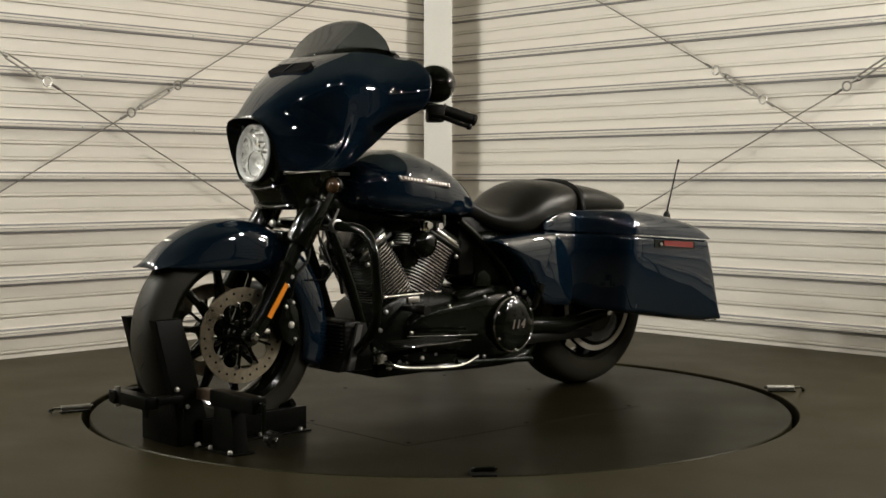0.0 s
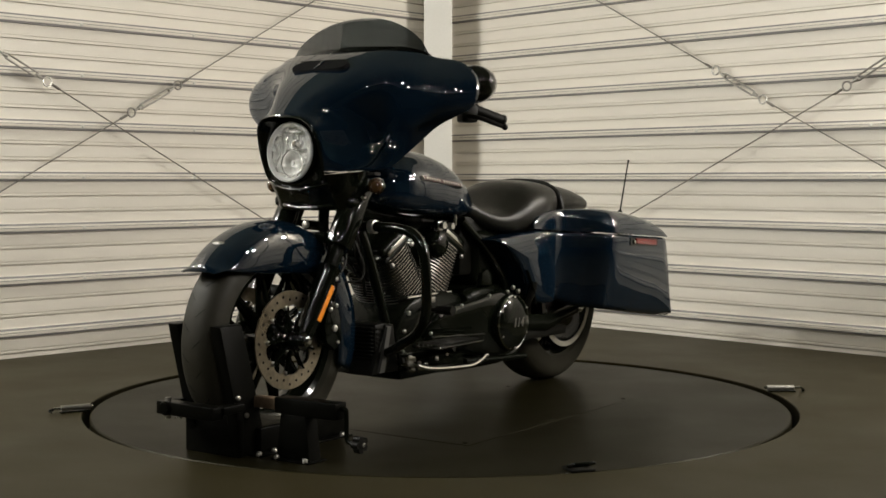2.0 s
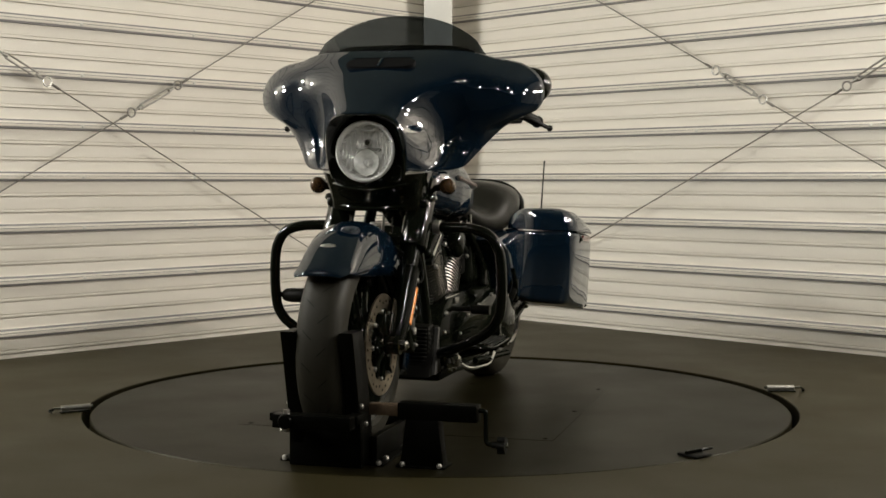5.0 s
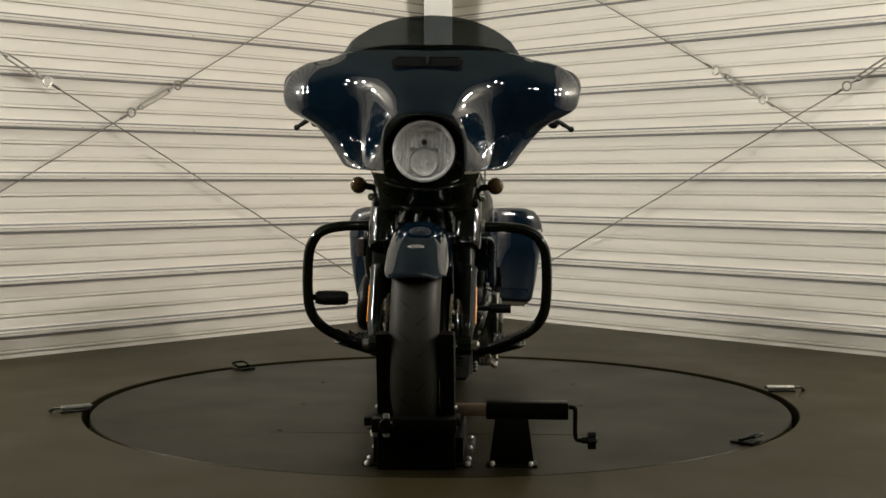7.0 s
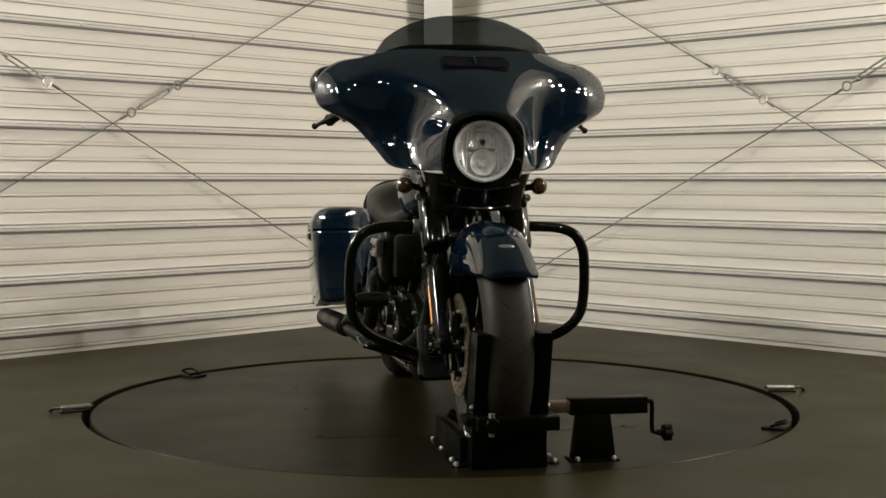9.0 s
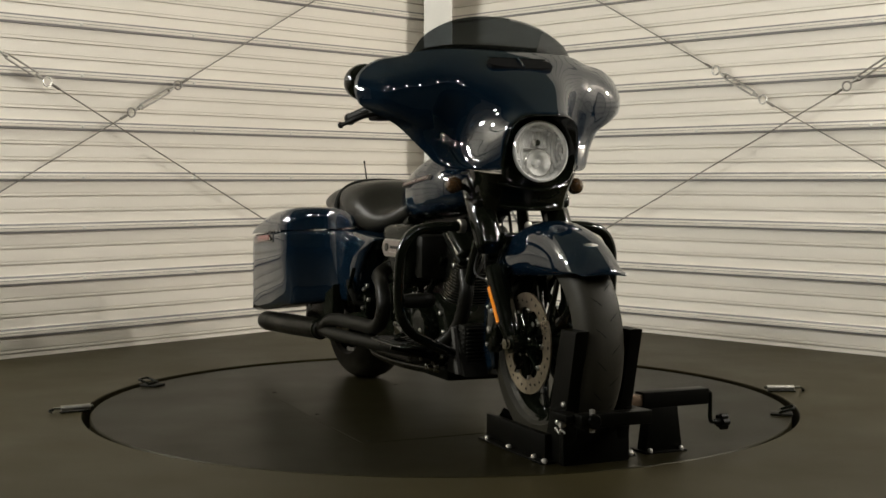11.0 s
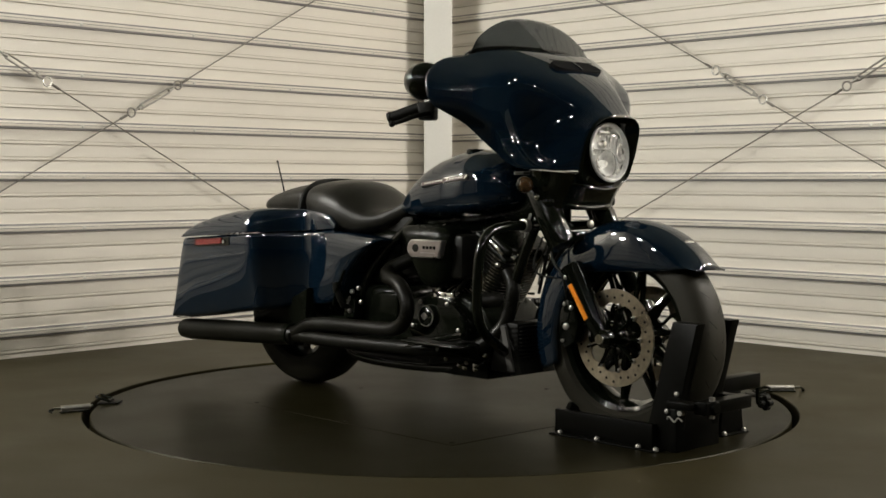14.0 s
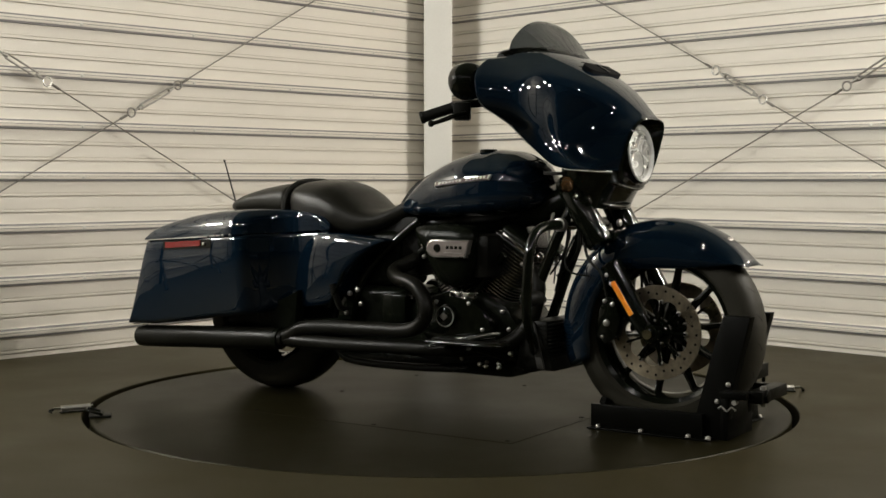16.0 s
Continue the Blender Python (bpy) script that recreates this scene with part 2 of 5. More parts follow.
def build_rib_wall(name, ang, c, along0, along1, label):
    """A ribbed sheet-steel wall; the sheet's outline is drawn along the wall."""
    nrm = Vector((math.cos(ang), math.sin(ang), 0))
    tan = Vector((-nrm.y, nrm.x, 0))
    prof = rib_profile()
    bm = bmesh.new()
    a = [bm.verts.new(nrm * (c - o) + tan * along0 + Vector((0, 0, z))) for o, z, _ in prof]
    b = [bm.verts.new(nrm * (c - o) + tan * along1 + Vector((0, 0, z))) for o, z, _ in prof]
    for i in range(len(prof) - 1):
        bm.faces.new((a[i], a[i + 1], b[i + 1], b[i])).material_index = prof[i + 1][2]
    # the back of the sheet closes it to a slab
    back = [bm.verts.new(nrm * (c + 0.12) + tan * s + Vector((0, 0, z))) for s, z in ((along0, -0.02), (along0, 3.7), (along1, 3.7), (along1, -0.02))]
    bm.faces.new(back)
    bm.faces.new([a[0], b[0], back[3], back[0]])
    bm.faces.new([a[-1], back[1], back[2], b[-1]])
    ob = part(name, bm, WALL, smooth=0)
    ob.data.materials.append(RIB_SHADE)
    return tagged(ob, label, "wall", kind="structure"), nrm, tan


def build_screws(wall, nrm, tan, c, marks):
    """Sheet screws along the crests of the main ribs."""
    proto = finish("screw", lathe([(0, 0.005), (0.004, 0.005), (0.0065, 0.003), (0.0065, 0.0005), (0.009, 0.0), (0, 0.0)], 8, "z"), TRIM)
    turn = Vector((-nrm.x, -nrm.y, 0)).to_track_quat("Z", "Y").to_matrix().to_4x4()
    for k in range(9):
        for q in marks:
            ob = new("screw", proto)
            ob.parent = wall
            p = nrm * (c - 0.0205) + tan * q + Vector((0, 0, RIB_TOP - RIB * k + 0.0085))
            ob.matrix_basis = Matrix.Translation(p) @ turn


build_floor()
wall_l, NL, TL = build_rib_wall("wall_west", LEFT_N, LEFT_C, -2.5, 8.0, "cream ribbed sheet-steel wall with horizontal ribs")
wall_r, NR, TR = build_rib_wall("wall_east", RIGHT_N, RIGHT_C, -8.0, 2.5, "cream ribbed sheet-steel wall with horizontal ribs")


def build_shell():
    """Ceiling and the plain far walls behind the camera."""
    bm = box(-9, 9, -11.5, 6.5, 3.7, 3.85, 0)
    tagged(part("ceiling", bm, CEIL, smooth=0), "plain dull grey ceiling", "ceiling", kind="structure")
    for name, b in (("wall_south", box(-9, 9, -9.2, -9.0, 0.006, 3.7, 0)), ("wall_southwest", box(-7.7, -7.5, -9, -2.5, 0.006, 3.7, 0)), ("wall_southeast", box(7.5, 7.7, -9, -2.5, 0.006, 3.7, 0))):
        tagged(part(name, b, BACKWALL, smooth=0), "plain dark painted wall", "wall", kind="structure")


build_shell()
build_screws(wall_l, NL, TL, LEFT_C, (0.119, -0.509, -1.131, -1.741))
build_screws(wall_r, NR, TR, RIGHT_C, (1.468, 0.497, -0.449))


def build_post():
    w, y = 0.080, 2.86
    bm = box(-w - 0.016, w - 0.016, y, y + 0.16, 0.006, 3.7, 0.006)
    tagged(part("corner_post", bm, TRIM), "painted square steel post standing in the corner", "post", kind="structure")


build_post()


def build_lamps():
    for (x, y, z), power in LAMPS:
        th = empty("ceiling_spotlight")
        th.location = (x, y, z)
        part("stem", rod((0, 0, 0.03), (0, 0, 3.7 - z), 0.012), MATTE, th)
        part("housing", lathe([(0.0, 0.10), (0.06, 0.10), (0.085, 0.02), (0.085, 0.0), (0.075, 0.0), (0.07, 0.02), (0.0, 0.03)], 24, "z"), MATTE, th)
        part("lens", lathe([(0.0, 0.012), (0.054, 0.012)], 24, "z"), LAMP_GLOW, th, "glowing warm white lens")
        tagged(th, "black ceiling spotlight with a glowing warm lens", "lamp", "ceiling spotlights")
        ld = bpy.data.lights.new("spot_light", "AREA")
        ld.shape, ld.size, ld.energy, ld.color = "DISK", 0.11, power, (1.0, 0.965, 0.88)
        lo = new("spot_light", ld)
        lo.matrix_basis = look((x, y, z - 0.01), (0, 1.6, 0.8))
    for (x, y, z), power in FLOODS:
        th = empty("flood_light")
        th.location = (x, y, FLOOR_Z)
        m = look((0, 0, z), (-x, 1.7 - y, 0.9))
        part("panel_housing", move(box(-0.085, 0.085, -0.085, 0.085, 0.004, 0.06, 0.008), m), MATTE, th)
        part("panel_face", move(box(-0.07, 0.07, -0.07, 0.07, 0.0, 0.006, 0.001, 1), m), PANEL_GLOW, th, "glowing white panel")
        part("stand_pole", rod((0, 0, 0.0), (0, 0, z - 0.07), 0.014), MATTE, th)
        for k in range(3):
            a = 2.09 * k
            part("stand_leg", rod((0, 0, 0.35), (0.4 * math.cos(a), 0.4 * math.sin(a), 0.012), 0.01), MATTE, th)
        tagged(th, "square glowing flood light panel on a tripod stand", "lamp", "flood lights")
        ld = bpy.data.lights.new("flood_beam", "AREA")
        ld.shape, ld.size, ld.energy, ld.color = "SQUARE", 0.13, power, ((1.0, 0.945, 0.86) if x > 0 else (0.985, 0.975, 0.91))
        lo = new("flood_beam", ld)
        lo.matrix_basis = Matrix.Translation((x, y, FLOOR_Z)) @ m @ pose(0, 0, -0.005)


build_lamps()


def build_turntable():
    n = 128
    prof = [(0.0, 0.0), (DISC_R - 0.004, 0.0), (DISC_R, -0.004), (DISC_R, -0.06), (0.0, -0.06)]
    ob = part("turntable", lathe(prof, n, "z"), DISC, smooth=30)
    return tagged(ob, "round dark rubber-topped turntable set flush in the floor", "turntable")


TABLE = build_turntable()
part("deck_panel", move(box(-0.48, 0.60, -0.52, 0.53, -0.002, 0.0009, 0.0007, 1), Matrix()), DISC, TABLE)
for sx, sy in ((-0.45, -0.49), (0.57, -0.49), (-0.45, 0.50), (0.57, 0.50), (-0.45, 0.0), (0.57, 0.0), (0.06, -0.49), (0.06, 0.50)):
    part("screw", bolt_bm((sx, sy, 0.0009), "z", 0.009, 0.002), MATTE, TABLE)
CARRIED = []


# ---- fixed and turning fittings round the turntable ----
def build_lug(x, y, rz):
    th = empty("lifting_lug")
    part("lug_plate", box(-0.045, 0.03, -0.035, 0.035, 0.0, 0.008, 0.003), MATTE, th)
    ring = spline([(-0.012, -0.028, 0.012), (0.012, -0.030, 0.02), (0.034, -0.026, 0.026), (0.034, 0.026, 0.026), (0.012, 0.030, 0.02), (-0.012, 0.028, 0.012)], 5)
    part("lug_ring", tube(ring, 0.0045, 8), SATIN, th)
    part("lug_hinge", rod((-0.012, -0.033, 0.012), (-0.012, 0.033, 0.012), 0.005), SATIN, th)
    tagged(th, "black folding metal lifting lug on the turntable rim", "lug", "turntable lugs")
    CARRIED.append((th, pose(x, y, 0.0, 0, 0, rz)))


build_lug(0.702, 0.975, 54)
build_lug(-0.812, -0.884, 227)


def build_pin(x, y, rz):
    """A sliding latch pin in a clip on the floor, pointing at the turntable (local +x)."""
    th = empty("floor_latch")
    part("latch_base", box(-0.05, 0.05, -0.016, 0.016, 0.0, 0.005, 0.002), SATIN, th)
    part("barrel", rod((-0.045, 0, 0.016), (0.055, 0, 0.016), 0.0095), STEEL, th, "shiny steel barrel")
    part("pin_rod", rod((-0.07, 0, 0.016), (0.065, 0, 0.016), 0.005), CHROME, th)
    part("pull_ring", tube(spline([(-0.07, 0, 0.016), (-0.082, 0.014, 0.008), (-0.078, 0.0, 0.004), (-0.082, -0.014, 0.008)], 5, True), 0.003, 6, closed=True), SATIN, th)
    th.matrix_basis = pose(x, y, FLOOR_Z, 0, 0, rz)
    tagged(th, "small shiny steel latch on the floor beside the turntable", "latch", "floor latches")


build_pin(-1.26, -0.235, 30)
build_pin(1.285, 0.205, 180)


# ---- wire bracing on the two walls ----
def build_brace(nrm, c, end0, r0, r1, end1, label):
    """A wire rope from end0 to end1 in the plane before the wall, with a turnbuckle between r0 and r1."""
    th = empty("wire_brace")
    e0, p0, p1, e1 = (Vector(q) for q in (end0, r0, r1, end1))
    part("wire", rod(e0, p0, 0.0032, 7), CABLE, th)
    part("wire", rod(p1, e1, 0.0032, 7), CABLE, th)
    d = (p1 - p0).normalized()
    out = Vector((-nrm.x, -nrm.y, 0))
    side = d.cross(out).normalized()
    for q, s in ((p0, 1), (p1, -1)):
        ring = [q + d * s * 0.018 + (d * math.cos(a) + side * math.sin(a)) * 0.021 for a in [2 * math.pi * k / 18 for k in range(18)]]
        part("hook", tube(ring, 0.0042, 7, closed=True), STEEL, th, "bright zinc eye")
        part("hook_shank", rod(q + d * s * 0.038, q + d * s * 0.075, 0.005, 8), STEEL, th)
        part("clamp", rod(q - d * s * 0.05, q - d * s * 0.012, 0.0065, 8), CABLE, th)
    a, b = p0 + d * 0.07, p1 - d * 0.07
    for s in (1, -1):
        o = side * 0.011 * s
        part("turnbuckle_bar", tube([a + o * 0.4, a + o + d * 0.012, b + o - d * 0.012, b + o * 0.4], 0.0045, 8), STEEL, th)
    for q in (a, b):
        part("turnbuckle_end", rod(q - d * 0.01, q + d * 0.014, 0.009, 10), STEEL, th)
    tagged(th, label, "wire brace", "crossed wire braces")
    return th


def extend(a, b, k):
    return tuple(x + (x - y) * k for x, y in zip(a, b))


LA, LX, LB = (-1.750, 1.228, 1.235), (-1.52, 1.471, 1.069), (-0.882, 2.146, 0.58)
build_brace(NL, LEFT_C, extend(LA, LX, 4.5), (-1.945, 1.022, 1.382), LA, extend(LB, LX, 0.75), "thin steel wire brace with a zinc turnbuckle before the ribbed wall")
build_brace(NL, LEFT_C, (-2.74, 0.19, 0.10), (-1.471, 1.523, 1.114), (-1.267, 1.739, 1.273), (-0.20, 2.86, 2.14), "thin steel wire brace with a zinc turnbuckle before the ribbed wall")
build_brace(NR, RIGHT_C, (0.25, 2.93, 2.21), (1.337, 1.795, 1.350), (1.545, 1.579, 1.178), (2.83, 0.24, 0.21), "thin steel wire brace with a zinc turnbuckle before the ribbed wall")
build_brace(NR, RIGHT_C, (0.30, 2.87, 0.14), (1.826, 1.286, 1.219), (2.03, 1.075, 1.385), (3.0, 0.07, 2.10), "thin steel wire brace with a zinc turnbuckle before the ribbed wall")


# ---- the wheel chock ----
def build_chock():
    th = empty("wheel_chock")
    for s in (1, -1):
        y = 0.105 * s + 0.008
        a, b = sorted((y, y + 0.022 * s))
        part("side_rail", box(0.675, 1.06, a, b, 0.0, 0.078, 0.003), STAND_BLACK, th)
        part("rail_foot", box(0.675, 1.09, min(y, y + 0.05 * s), max(y, y + 0.05 * s), 0.0, 0.006, 0.002), STAND_BLACK, th)
        out = [(1.03, 0.0), (1.13, 0.0), (1.14, 0.13), (1.205, 0.385), (1.115, 0.385), (1.09, 0.30), (1.03, 0.078)]
        pa, pb = sorted((0.066 * s + 0.008, 0.106 * s + 0.008))
        part("wheel_cheek", plate(out, pa, pb, "y", 0.004), STAND_BLACK, th)
        for bx in (0.71, 0.86, 1.02, 1.085):
            part("bolt", bolt_bm((bx, y + 0.036 * s, 0.006), "z", 0.009, 0.010), STEEL, th)
        for bx, bz in ((1.135, 0.175), (1.10, 0.12)):
            part("bolt", bolt_bm((bx, 0.106 * s + 0.008, bz), "y" if s > 0 else "-y", 0.008, 0.008), STEEL, th)
    part("front_bar", box(1.20, 1.245, -0.105, 0.122, 0.124, 0.162, 0.003), STAND_BLACK, th)
    part("bar_boss", move(lathe([(0, 0.010), (0.017, 0.009), (0.021, 0.004), (0.021, -0.004), (0, -0.004)], 20, "x"), Matrix.Translation((1.245, -0.066, 0.143))), STAND_BLACK, th)
    for bz in (0.168, 0.118):
        part("boss_nut", rod((1.235, -0.066, bz - 0.006), (1.235, -0.066, bz + 0.006), 0.009, 6), STEEL, th, "bright zinc nut")
    part("front_plate", box(1.11, 1.135, -0.10, 0.115, 0.0, 0.13, 0.003), STAND_BLACK, th)
    part("bar_bracket", box(1.12, 1.205, -0.13, -0.085, 0.135, 0.158, 0.003), STAND_BLACK, th)
    part("bar_bracket", box(1.12, 1.205, 0.09, 0.13, 0.135, 0.158, 0.003), STAND_BLACK, th)
    part("locking_pin", rod((1.165, -0.112, 0.125), (1.165, -0.128, 0.125), 0.008), STEEL, th)
    part("pin_clip", tube(spline([(1.11, -0.112, 0.100), (1.12, -0.116, 0.108), (1.137, -0.114, 0.095), (1.152, -0.116, 0.108), (1.165, -0.112, 0.099)], 5), 0.0028, 6), STEEL, th)
    part("rear_cradle", tube(spline([(0.70, -0.08, 0.085), (0.72, -0.03, 0.06), (0.72, 0.045, 0.06), (0.70, 0.095, 0.085)], 6), 0.016), STAND_BLACK, th)
    # the screw arm with its crank
    arm = part("arm_tube", box(1.025, 1.075, 0.20, 0.43, 0.132, 0.180, 0.004), STAND_BLACK, th)
    part("slide_tube", box(1.032, 1.068, 0.11, 0.24, 0.140, 0.172, 0.003), WORN_STEEL, th, "bare scuffed steel inner tube")
    part("arm_leg", plate([(0.208, 0.004), (0.335, 0.004), (0.318, 0.134), (0.225, 0.134)], 1.025, 1.075, "x", 0.003), STAND_BLACK, th)
    part("leg_foot", box(1.01, 1.09, 0.20, 0.343, 0.0, 0.006, 0.002), STAND_BLACK, th)
    for by in (0.218, 0.325):
        part("bolt", bolt_bm((1.083, by, 0.006), "z", 0.008, 0.010), STEEL, th)
    part("crank_rod", tube(spline([(1.05, 0.42, 0.163), (1.05, 0.445, 0.163), (1.05, 0.450, 0.15), (1.05, 0.450, 0.09), (1.05, 0.456, 0.073), (1.05, 0.475, 0.071)], 5), 0.0065), SATIN, th)
    lobes = [rod((0.015 * math.cos(a), -0.002, 0.015 * math.sin(a)), (0.015 * math.cos(a), 0.020, 0.015 * math.sin(a)), 0.0105, 10) for a in [2 * math.pi * k / 5 for k in range(5)]]
    knob = part("crank_knob", join(lathe([(0, -0.022), (0.009, -0.020), (0.010, 0.0), (0.016, 0.002), (0.016, 0.020), (0, 0.022)], 14, "y"), *lobes), MATTE, th, "black five-lobed crank knob")
    part("knob_screw", bolt_bm((1.05, 0.509, 0.071), "y", 0.007, 0.004), CHROME, th)
    knob.location = (1.05, 0.487, 0.071)
    tagged(th, "black powder-coated steel wheel chock clamping the front wheel", "wheel chock")
    CARRIED.append((th, pose(0, -0.0203, 0)))


build_chock()


# ---- the motorcycle ----
AX, AZ = 0.892, 0.319
BX, BZ = -0.733, 0.326
BIKE = empty("motorcycle")
tagged(BIKE, "navy blue touring motorcycle with black engine, fairing and hard saddlebags", "motorcycle")
CARRIED.append((BIKE, pose(0, -0.0203, 0, -0.5, 0, 0)))


def bp(name, bm, material, label="", parent=None, smooth=40):
    return part(name, bm, material, parent or BIKE, label, smooth)


def mirrored(fn):
    for s in (1, -1):
        fn(s)


def tyre_profile(R, w, rim, crown=0.35):
    """Half-closed section of a tyre: (radius, across)."""
    h = R - rim
    pts = []
    for k in range(15):
        a = math.pi * k / 14
        c = math.cos(a)
        s = math.sin(a) ** 0.62 if 0 < a < math.pi else 0.0
        pts.append((rim + h * s, w * 0.5 * (abs(c) ** 0.75) * (1 if c > 0 else -1)))
    return [(rim - 0.012, w * 0.40)] + pts + [(rim - 0.012, -w * 0.40)]


def build_wheel(cx, cz, R, w, rim, spokes, name):
    wh = empty(name)
    wh.parent = BIKE
    wh.location = (cx, 0, cz)
    part("tyre", lathe(tyre_profile(R, w, rim), 72, "y"), TYRE, wh, "black worn rubber tyre")
    rw = w * 0.40
    prof = [(rim - 0.002, rw + 0.006), (rim + 0.006, rw + 0.004), (rim + 0.006, rw - 0.006), (rim - 0.018, rw - 0.016), (rim - 0.032, 0.010), (rim - 0.032, -0.010), (rim - 0.018, -rw + 0.016), (rim + 0.006, -rw + 0.006), (rim + 0.006, -rw - 0.004), (rim - 0.002, -rw - 0.006), (rim - 0.026, -rw + 0.006), (rim - 0.040, -0.016), (rim - 0.040, 0.016), (rim - 0.026, rw - 0.006)]
    part("rim", lathe(prof, 72, "y", closed=True), BLACK, wh, "gloss black rim")
    part("hub", lathe([(0, 0.075), (0.035, 0.075), (0.045, 0.06), (0.038, 0.03), (0.038, -0.03), (0.045, -0.06), (0.035, -0.075), (0, -0.075)], 28, "y"), BLACK, wh)
    for k in range(spokes):
        a = 2 * math.pi * k / spokes + 0.15
        c, s = math.cos(a), math.sin(a)
        pts = [(0.036 * c, 0.026, 0.036 * s), (0.12 * c, 0.018, 0.12 * s), ((rim - 0.034) * c, 0.006, (rim - 0.034) * s)]
        bm = join(tube(spline(pts, 4), [0.013] * 4 + [0.009] * 4 + [0.012], 8), tube(spline([(x, -y, z) for x, y, z in pts], 4), [0.013] * 4 + [0.009] * 4 + [0.012], 8))
        part("spoke", bm, BLACK, wh)
    return wh


def tread(wheel, R, w, n):
    """Slanted sipes across the tyre's crown, their shade drawn as black strips on the rubber."""
    def rad(y):
        return R - 0.0010 - 0.0112 * (abs(y) / (0.348 * w)) ** 2.9
    for k in range(n):
        for s in (1, -1):
            a0 = 2 * math.pi * (k + (0.5 if s < 0 else 0)) / n
            pts = []
            for j in range(6):
                y = s * lerp(0.008, 0.042, j / 5)
                a = a0 + 0.10 * j / 5
                r = rad(y)
                pts.append((r * math.cos(a), y, r * math.sin(a)))
            part("tread_sipe", tube(pts, [0.0008, 0.0013, 0.0013, 0.0013, 0.0013, 0.0008], 5), RECESS_SHADE, wheel)


FRONT = build_wheel(AX, AZ, 0.320, 0.138, 0.243, 10, "front_wheel")
REAR = build_wheel(BX, BZ, 0.328, 0.176, 0.232, 10, "rear_wheel")
tread(FRONT, 0.320, 0.138, 22)


def rotor_bm(r1, r0, th=0.005, waves=9):
    """A brake rotor ring with an inner scalloped edge and drilled look."""
    n = 108
    rings = []
    for k in range(n):
        a = 2 * math.pi * k / n
        ph = abs(math.sin(waves * a / 2))
        ri = r0 - 0.020 * (1 - ph) ** 1.5
        c, s = math.cos(a), math.sin(a)
        rings.append([(r1 * c, th / 2, r1 * s), (r1 * c, -th / 2, r1 * s), (ri * c, -th / 2, ri * s), (ri * c, th / 2, ri * s)])
    rings.append(rings[0])
    bm = loft(rings, caps=False)
    bmesh.ops.remove_doubles(bm, verts=bm.verts, dist=1e-6)
    return bm


def build_rotor(wheel, y, r1, r0):
    s = 1 if y > 0 else -1
    ro = part("brake_rotor", rotor_bm(r1, r0), ROTOR, wheel, "bare steel brake rotor with drilled holes", smooth=30)
    ro.location = (0, y, 0)
    # nothing is drilled: black discs on the face draw the holes' shade
    holes = []
    for k in range(28):
        a = 2 * math.pi * k / 28
        rr = (r1 * 0.90, r1 * 0.82, r1 * 0.86)[k % 3]
        b = lathe([(0, 0.0005), (0.0042, 0.0005), (0.0042, -0.0005), (0, -0.0005)], 8, "y")
        holes.append(move(b, Matrix.Translation((rr * math.cos(a), 0.0028 * s, rr * math.sin(a)))))
    tagged(part("drill_pattern", join(*holes), RECESS_SHADE, ro), kind="stuff")
    arms = []
    for k in range(9):
        a = 2 * math.pi * (k + 0.0) / 9
        c, q = math.cos(a), math.sin(a)
        arms.append(tube([(0.03 * c, 0.004 * s, 0.03 * q), (0.075 * c, 0.004 * s, 0.075 * q), ((r0 - 0.004) * c, 0.004 * s, (r0 - 0.004) * q)], [0.016, 0.0095, 0.013], 8, flat=0.4))
    for arm in arms:
        part("carrier_arm", arm, BLACK, ro)
    part("rotor_carrier", (lathe([(0, 0.008 * s), (0.05, 0.008 * s), (0.052, 0.0), (0.05, -0.006 * s), (0, -0.006 * s)], 28, "y")), BLACK, ro)
    for k in range(9):
        a = 2 * math.pi * k / 9
        part("rotor_bolt", bolt_bm(((r0 - 0.008) * math.cos(a), 0.006 * s, (r0 - 0.008) * math.sin(a)), "y" if s > 0 else "-y", 0.0075, 0.005), STEEL, ro)
    for k in range(5):
        a = 2 * math.pi * k / 5 + 0.4
        part("hub_bolt", bolt_bm((0.038 * math.cos(a), 0.010 * s, 0.038 * math.sin(a)), "y" if s > 0 else "-y", 0.007, 0.006), CHROME, ro)


build_rotor(FRONT, 0.092, 0.150, 0.108)
build_rotor(FRONT, -0.092, 0.150, 0.108)
build_rotor(REAR, -0.10, 0.146, 0.105)
part("drive_pulley", lathe([(0.0, 0.115), (0.05, 0.115), (0.10, 0.108), (0.165, 0.108), (0.17, 0.112), (0.186, 0.112), (0.186, 0.082), (0.17, 0.082), (0, 0.09)], 60, "y"), BLACK, REAR, "gloss black belt pulley")
part("pulley_ring", lathe([(0.168, 0.1135), (0.188, 0.1135), (0.188, 0.111), (0.168, 0.111)], 60, "y", closed=True), PULLEY_RIM, REAR, "pale machined pulley rim")


